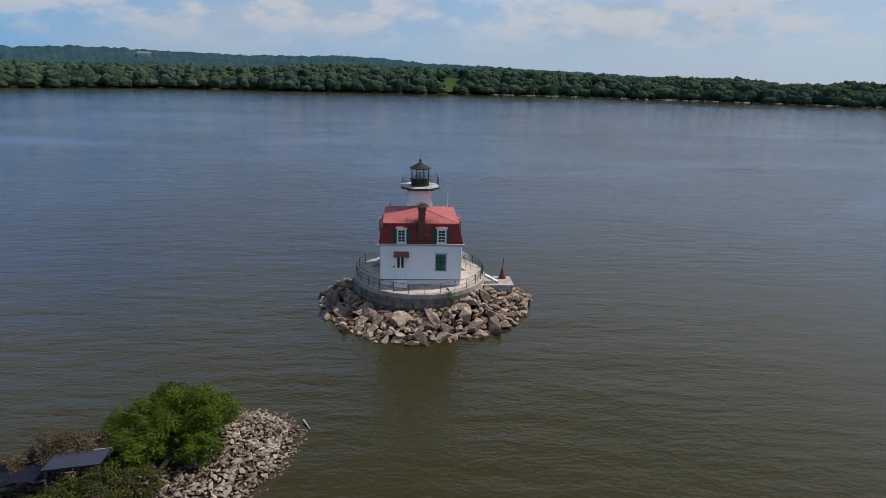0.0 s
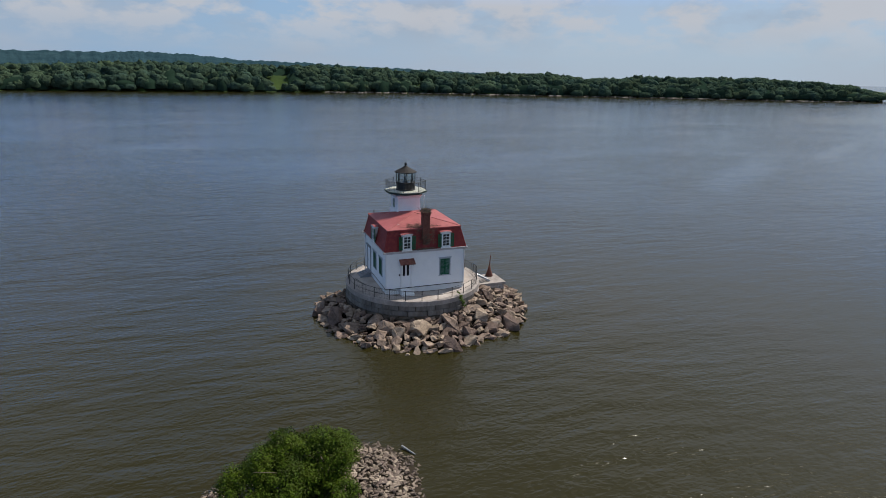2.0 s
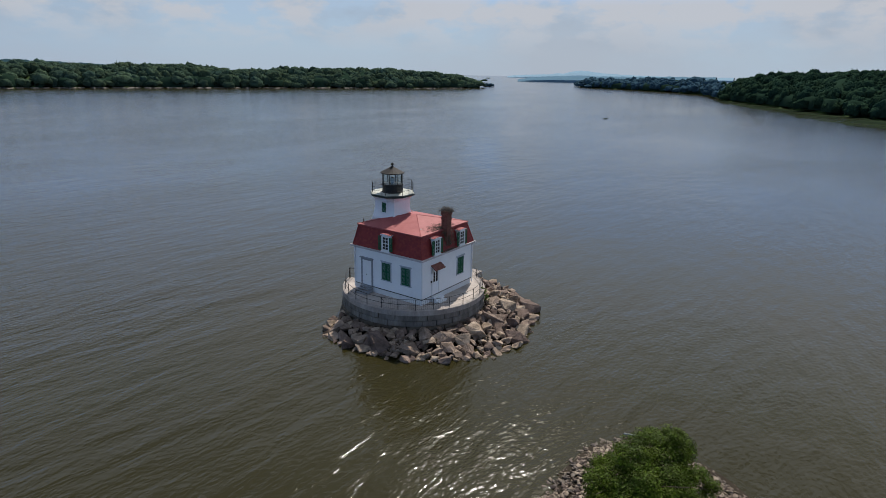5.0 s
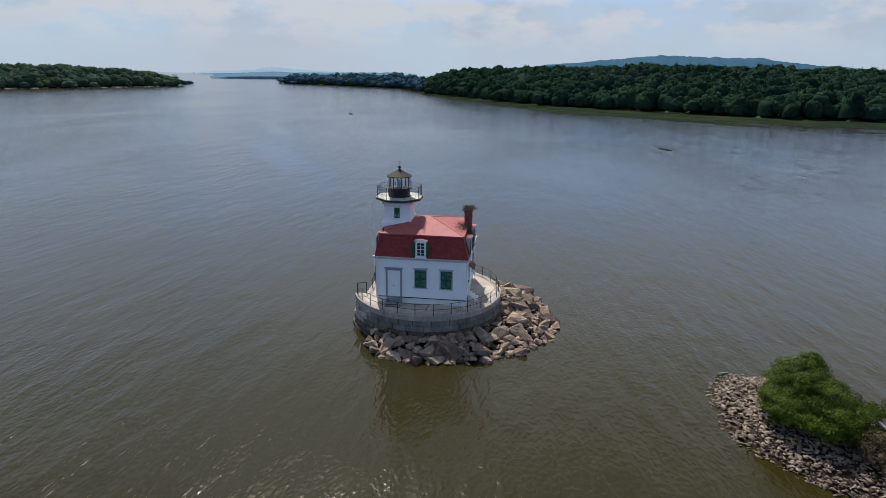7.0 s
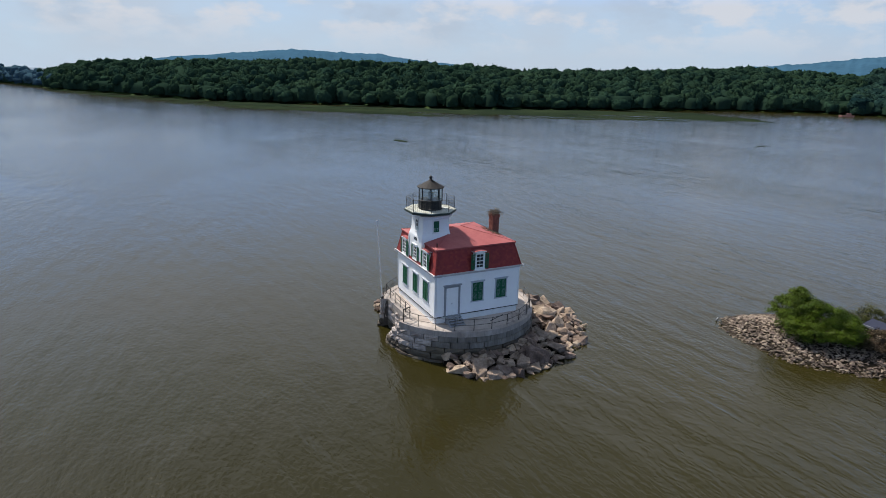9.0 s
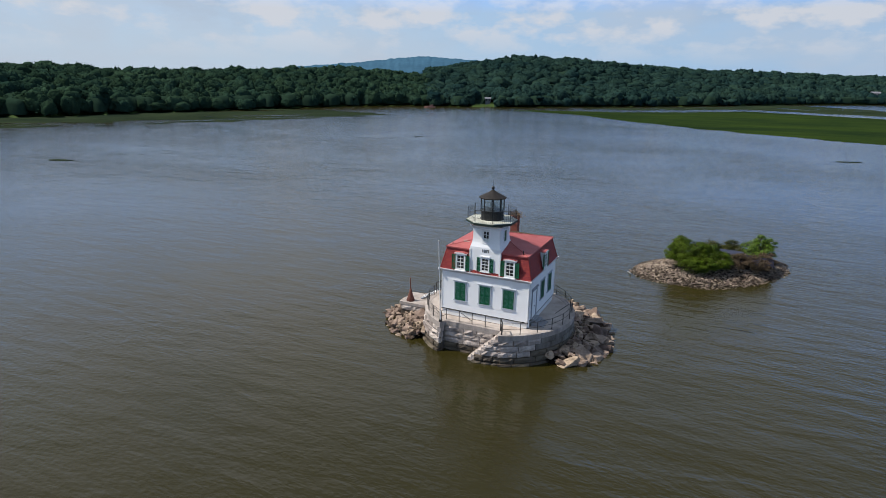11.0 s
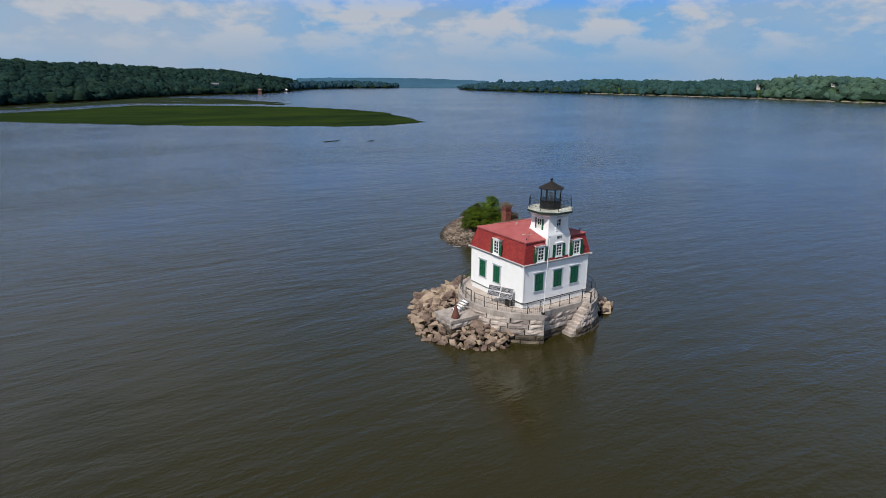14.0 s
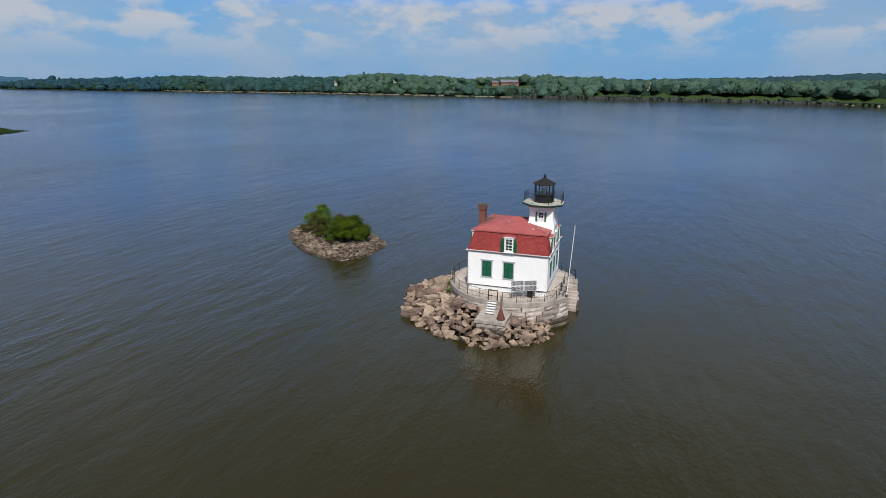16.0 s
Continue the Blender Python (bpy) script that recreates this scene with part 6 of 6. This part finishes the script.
def boulder_mesh(name, seed, mat, n=10, flat=0.66, chips=0.0):
    """An angular quarry stone: the hull of a few points, with softened edges."""
    rnd = random.Random(seed)
    bm = bmesh.new()
    for _ in range(n):
        v = Vector((rnd.uniform(-1, 1), rnd.uniform(-1, 1), rnd.uniform(-1, 1)))
        k = max(abs(v.x), abs(v.y), abs(v.z))
        v = v / k * rnd.uniform(0.6, 1.05)
        bm.verts.new((v.x * 0.5, v.y * 0.42, v.z * 0.5 * flat))
    r = bmesh.ops.convex_hull(bm, input=bm.verts[:])
    bmesh.ops.delete(bm, geom=list({g for g in r["geom_interior"] + r["geom_unused"] if isinstance(g, bmesh.types.BMVert)}), context="VERTS")
    bmesh.ops.bevel(bm, geom=bm.edges[:], offset=0.022, segments=1, affect="EDGES")
    bmesh.ops.triangulate(bm, faces=bm.faces)
    if chips:                       # uneven broken faces
        bmesh.ops.subdivide_edges(bm, edges=[e for e in bm.edges if e.calc_length() > 0.3], cuts=1)
        bmesh.ops.triangulate(bm, faces=bm.faces)
        for v in bm.verts:
            v.co += v.co.normalized() * chips * (noise.noise(v.co * 5 + Vector((seed, 0, 0))) + 0.6 * noise.noise(v.co * 13 + Vector((seed, 0, 0))))
    me = bpy.data.meshes.new(name)
    bm.to_mesh(me); bm.free()
    me.materials.append(mat)
    return me


boulders = [boulder_mesh("boulder", s, ROCK, 13, 0.78, 0.08) for s in range(18)]
placed = []
tries = 0
while len(placed) < 300 and tries < 40000:
    tries += 1
    a = random.uniform(148, 398)
    ro = float(np.interp(a, RA, RO))
    r = math.sqrt(random.uniform(7.15 ** 2, (ro - 0.3) ** 2))
    x, y = r * math.cos(radians(a)), r * math.sin(radians(a))
    if 6.8 < x < 9.75 and -1.6 < y < 1.1:
        continue
    s = random.choice((0.7, 0.85, 1.0, 1.2, 1.45, 1.7, 2.1, 2.4)) if tries < 9000 else random.uniform(0.55, 0.85)
    s = min(s, 0.6 + 1.0 * (r - 6.9), 0.7 + 1.0 * (ro + 0.5 - r))
    if all((x - p[0]) ** 2 + (y - p[1]) ** 2 > (0.305 * (s + p[2])) ** 2 for p in placed):
        placed.append((x, y, s))
        ob = new("boulder", random.choice(boulders))
        ob.parent = rub
        z = rubble_z(a, r) + 0.08 * s
        ob.matrix_basis = WORLD_OF[rub].inverted() @ pose(x, y, z, random.uniform(-30, 30), random.uniform(-30, 30), random.uniform(0, 360)) @ Matrix.Diagonal((s * random.uniform(0.95, 1.4), s * random.uniform(0.85, 1.2), s * random.uniform(0.6, 0.95), 1))

small = [(np.array([v.co[:] for v in me.vertices]), np.array([p.vertices[:] for p in me.polygons])) for me in [boulder_mesh("rubble", 300 + k, ROCKF, 9, 0.7) for k in range(8)]]
fv, ft, base = [], [], 0
for _ in range(600):
    a = random.uniform(147, 399)
    ro = float(np.interp(a, RA, RO))
    r = math.sqrt(random.uniform(7.1 ** 2, (ro + 0.15) ** 2))
    x, y = r * math.cos(radians(a)), r * math.sin(radians(a))
    if 6.9 < x < 9.6 and -1.5 < y < 1.0:
        continue
    s = random.uniform(0.3, 0.62)
    m = np.array(pose(x, y, rubble_z(a, r) + random.uniform(-0.06, 0.12), random.uniform(-60, 60), random.uniform(-60, 60), random.uniform(0, 360)) @ Matrix.Diagonal((s * 1.3, s, s, 1)))
    v, t = random.choice(small)
    fv.append(v @ m[:3, :3].T + m[:3, 3]); ft.append(t + base); base += len(v)
ob = big_mesh("small_rubble", np.concatenate(fv), np.concatenate(ft), ROCKF)
ob.parent = rub; ob.matrix_basis = WORLD_OF[rub].inverted(); ob["kind"] = "stuff"

# ---------------------------------------------------------------- the islet
ISLE = ((-8.3, -25.5), (-8.5, -28.0), (-9.5, -30.6), (-11.0, -32.8), (-13.8, -35.8), (-17.6, -39.0), (-21.0, -40.8), (-24.4, -40.5), (-26.2, -38.0), (-26.2, -34.2), (-24.4, -30.0), (-21.9, -26.3), (-19.0, -23.8), (-17.0, -22.6), (-14.2, -22.6), (-11.2, -22.9), (-9.4, -24.0))
IC = Vector((-16.6, -30.8, 0))


def isle_depth(x, y):
    """Metres from the islet's rim, inside positive."""
    best, inside, n = 1e9, False, len(ISLE)
    for i in range(n):
        ax, ay = ISLE[i]; bx, by = ISLE[(i + 1) % n]
        t = max(0, min(1, ((x - ax) * (bx - ax) + (y - ay) * (by - ay)) / ((bx - ax) ** 2 + (by - ay) ** 2)))
        best = min(best, math.hypot(x - ax - t * (bx - ax), y - ay - t * (by - ay)))
        if (ay > y) != (by > y) and x < (bx - ax) * (y - ay) / (by - ay) + ax:
            inside = not inside
    return best if inside else -best


def isle_z(d):
    return WATER + (0.28 * d if d < 2 else 0.56 + 0.16 * (d - 2) if d < 5 else 1.04)


bm = bmesh.new()
rings = []
for f_ in (1.2, 1.1, 1.05, 1.0, 0.9, 0.75, 0.55, 0.3, 0.08):
    ring = []
    for i in range(len(ISLE)):
        for s in (0, 0.5):
            p = Vector((*ISLE[i], 0)).lerp(Vector((*ISLE[(i + 1) % len(ISLE)], 0)), s)
            p = IC + (p - IC) * f_
            d = isle_depth(p.x, p.y)
            p.z = isle_z(d) - 0.08 + random.uniform(-0.04, 0.04)
            if p.x > -15 and -0.35 < d < 0.4:
                p.z = max(p.z, WATER + 0.03 + 0.02 * (d > -0.4))
            ring.append(bm.verts.new(p))
    rings.append(ring)
for r0, r1 in zip(rings, rings[1:]):
    for i in range(len(r0)):
        j = (i + 1) % len(r0)
        bm.faces.new((r0[i], r0[j], r1[j], r1[i]))
bm.faces.new(rings[-1])
bmesh.ops.recalc_face_normals(bm, faces=bm.faces)
isle = thing("islet", (IC.x, IC.y, WATER), "low stony islet of grey-brown cobbles in the river", "islet", kind="structure")
part("silt_bank", bm, SILT, isle, "wet dark silt bank", smooth=True)

cobbles = [boulder_mesh("cobble", 100 + s, COBBLE, 10, 0.5) for s in range(10)]
flat_v, flat_t, base, near = [], [], 0, 0
wet_v, wet_t, wet_base = [], [], 0
cob = [(np.array([v.co[:] for v in me.vertices]), np.array([p.vertices[:] for p in me.polygons])) for me in [boulder_mesh("cobble", 200 + s, COBBLES, 9, 0.5) for s in range(8)]]
for k in range(11000):
    x, y = random.uniform(-27, -8), random.uniform(-41.5, -22)
    d = isle_depth(x, y)
    if d < -0.35 or (d > 4.2 and random.random() < 0.7) or (d < 0.3 and random.random() < 0.35):
        continue
    s = random.uniform(0.13, 0.36) * (1.4 if random.random() < 0.12 else 1)
    z = isle_z(d) + 0.02 + random.uniform(-0.02, 0.07)
    m = pose(x, y, z, random.gauss(0, 16), random.gauss(0, 16), random.uniform(0, 360)) @ Matrix.Diagonal((s * random.uniform(1.0, 1.6), s * random.uniform(0.8, 1.3), s * random.uniform(0.4, 0.8), 1))
    if x > -13.5 and y > -32 and near < 290 and s > 0.26 and d > 0.5:
        ob = new("cobble", random.choice(cobbles)); ob.parent = isle; ob.matrix_basis = WORLD_OF[isle].inverted() @ m
        near += 1
    else:
        v, t = random.choice(cob)
        mm = np.array(m)
        if d < 0.45 + 0.35 * math.sin(x * 1.3 + y):
            wet_v.append(v @ mm[:3, :3].T + mm[:3, 3]); wet_t.append(t + wet_base); wet_base += len(v)
        else:
            flat_v.append(v @ mm[:3, :3].T + mm[:3, 3]); flat_t.append(t + base); base += len(v)
ob = big_mesh("cobble_bed", np.concatenate(flat_v), np.concatenate(flat_t), COBBLES)
ob.parent = isle; ob.matrix_basis = WORLD_OF[isle].inverted(); ob["kind"] = "stuff"
ob = big_mesh("wet_cobbles", np.concatenate(wet_v), np.concatenate(wet_t), COBBLEW)
ob.parent = isle; ob.matrix_basis = WORLD_OF[isle].inverted(); ob["kind"] = "stuff"; ob["label"] = "dark wet cobbles at the waterline"

B1 = ((-14.2, -27.6, 2.08, 1.9, 2.0, 1.69), (-16.3, -28.2, 1.88, 2.0, 2.3, 1.6), (-18.0, -27.9, 1.48, 1.7, 2.0, 1.22), (-15.3, -25.9, 1.28, 1.7, 1.4, 1.13), (-17.0, -30.2, 1.28, 1.7, 1.6, 1.13), (-13.5, -28.4, 3.18, 1.1, 1.1, 0.85), (-15.9, -27.0, 3.08, 1.2, 1.2, 0.75), (-13.6, -29.6, 1.28, 1.2, 1.3, 1.03), (-16.9, -26.0, 1.38, 1.3, 1.2, 0.94), (-12.9, -27.0, 1.98, 1.1, 1.1, 1.13))
B2 = ((-22.8, -36.2, 1.6, 1.6, 1.8, 1.5), (-21.8, -37.4, 1.2, 1.4, 1.4, 1.1), (-23.7, -37.2, 1.1, 1.3, 1.3, 1.0), (-22.6, -35.0, 0.8, 1.3, 1.2, 0.8), (-22.7, -35.9, 3.0, 0.8, 0.8, 0.7), (-23.9, -36.4, 2.5, 0.9, 0.9, 0.6))
B3 = ((-17.2, -33.8, 1.45, 1.6, 1.0, 1.2), (-19.0, -34.0, 1.4, 1.4, 0.9, 1.0), (-15.8, -32.4, 1.1, 1.3, 1.1, 0.8), (-19.4, -35.2, 1.4, 1.6, 1.3, 1.1), (-18.4, -36.6, 0.8, 1.2, 1.0, 0.6))
B4 = ((-20.2, -29.9, 1.25, 1.4, 1.2, 1.15), (-22.0, -29.9, 1.2, 1.3, 1.2, 1.1), (-19.0, -29.5, 0.9, 1.0, 1.0, 0.8), (-23.6, -33.4, 1.0, 1.2, 1.2, 0.95), (-23.2, -30.8, 0.9, 1.1, 1.0, 0.8))
for lobes, count, size, mat, name, label in ((B1, 95000, 0.105, LEAF, "bush", "large dense green bush on the islet"), (B2, 30000, 0.11, LEAF2, "bush", "bright green bush at the far end of the islet"),
                                             (B3, 20000, 0.11, LEAF3, "bush", "low olive-brown bush in front of a slanting slab"), (B4, 18000, 0.11, DRYLEAF, "dry_shrub", "brown half-dead shrub on the islet")):
    th = thing(name, (lobes[0][0], lobes[0][1], 0.3), label, "bush")
    branches(lobes, (lobes[0][0], lobes[0][1], 0.3), BARK, th)
    leaf_cloud("crown", lobes, count, size, mat, th)

slab_th = thing("slanting_slab", (-20.3, -32.1, 0.6), "dark blue slab of a collapsed shelter propped among shrubs", "shelter")
m = pose(-19.4, -31.5, 1.95, -6, -3, 6)
bm = bmesh.new(); bmesh.ops.create_cube(bm, size=1, matrix=m @ Matrix.Diagonal((2.9, 1.7, 0.1, 1))); part("roof_slab", bm, TARP, slab_th)
bm = bmesh.new(); bmesh.ops.create_cube(bm, size=1, matrix=m @ Matrix.Translation((1.0, 0.86, -0.02)) @ Matrix.Diagonal((1.0, 0.06, 0.16, 1))); part("edge_board", bm, GREYW, slab_th, "pale edge board")
for u, v in ((-1.3, -0.7), (1.3, -0.7), (-1.3, 0.7), (1.3, 0.7)):
    p = m @ Vector((u, v, 0))
    bm = bmesh.new(); rod(bm, (p.x, p.y, 0.3), (p.x, p.y, p.z), 0.08); part("prop", bm, BARK, slab_th)
tarp = thing("tarpaulin", (-22.2, -32.3, 0.6), "dark blue tarpaulin stretched low over debris", "tarpaulin")
bm = bmesh.new()
n = 7
grid = [[bm.verts.new(pose(-22.4, -31.6, 1.25, -10, -3, 4) @ Vector((-1.9 + 3.8 * i / n, -1.3 + 2.6 * j / n, 0.08 * math.sin(i * 1.7 + j) + 0.04 * random.uniform(-1, 1)))) for j in range(n + 1)] for i in range(n + 1)]
for i in range(n):
    for j in range(n):
        bm.faces.new((grid[i][j], grid[i + 1][j], grid[i + 1][j + 1], grid[i][j + 1]))
r = bmesh.ops.solidify(bm, geom=bm.faces[:], thickness=0.03)
part("sheet", bm, TARPD, tarp)
for u, v in ((-1.8, -1.2), (1.8, -1.2), (-1.8, 1.2), (1.8, 1.2)):
    p = pose(-22.4, -31.6, 1.25, -10, -3, 4) @ Vector((u, v, 0))
    bm = bmesh.new(); rod(bm, (p.x, p.y, 0.3), (p.x, p.y, p.z), 0.05); part("prop", bm, BARK, tarp)

log = thing("driftwood", (-8.0, -24.6, WATER), "bleached driftwood log at the water's edge", "driftwood")
bm = bmesh.new(); rod(bm, (-8.5, -24.2, WATER + 0.14), (-7.9, -25.2, WATER + 0.03), 0.07, 0.04, 8); part("trunk", bm, GREYW, log)
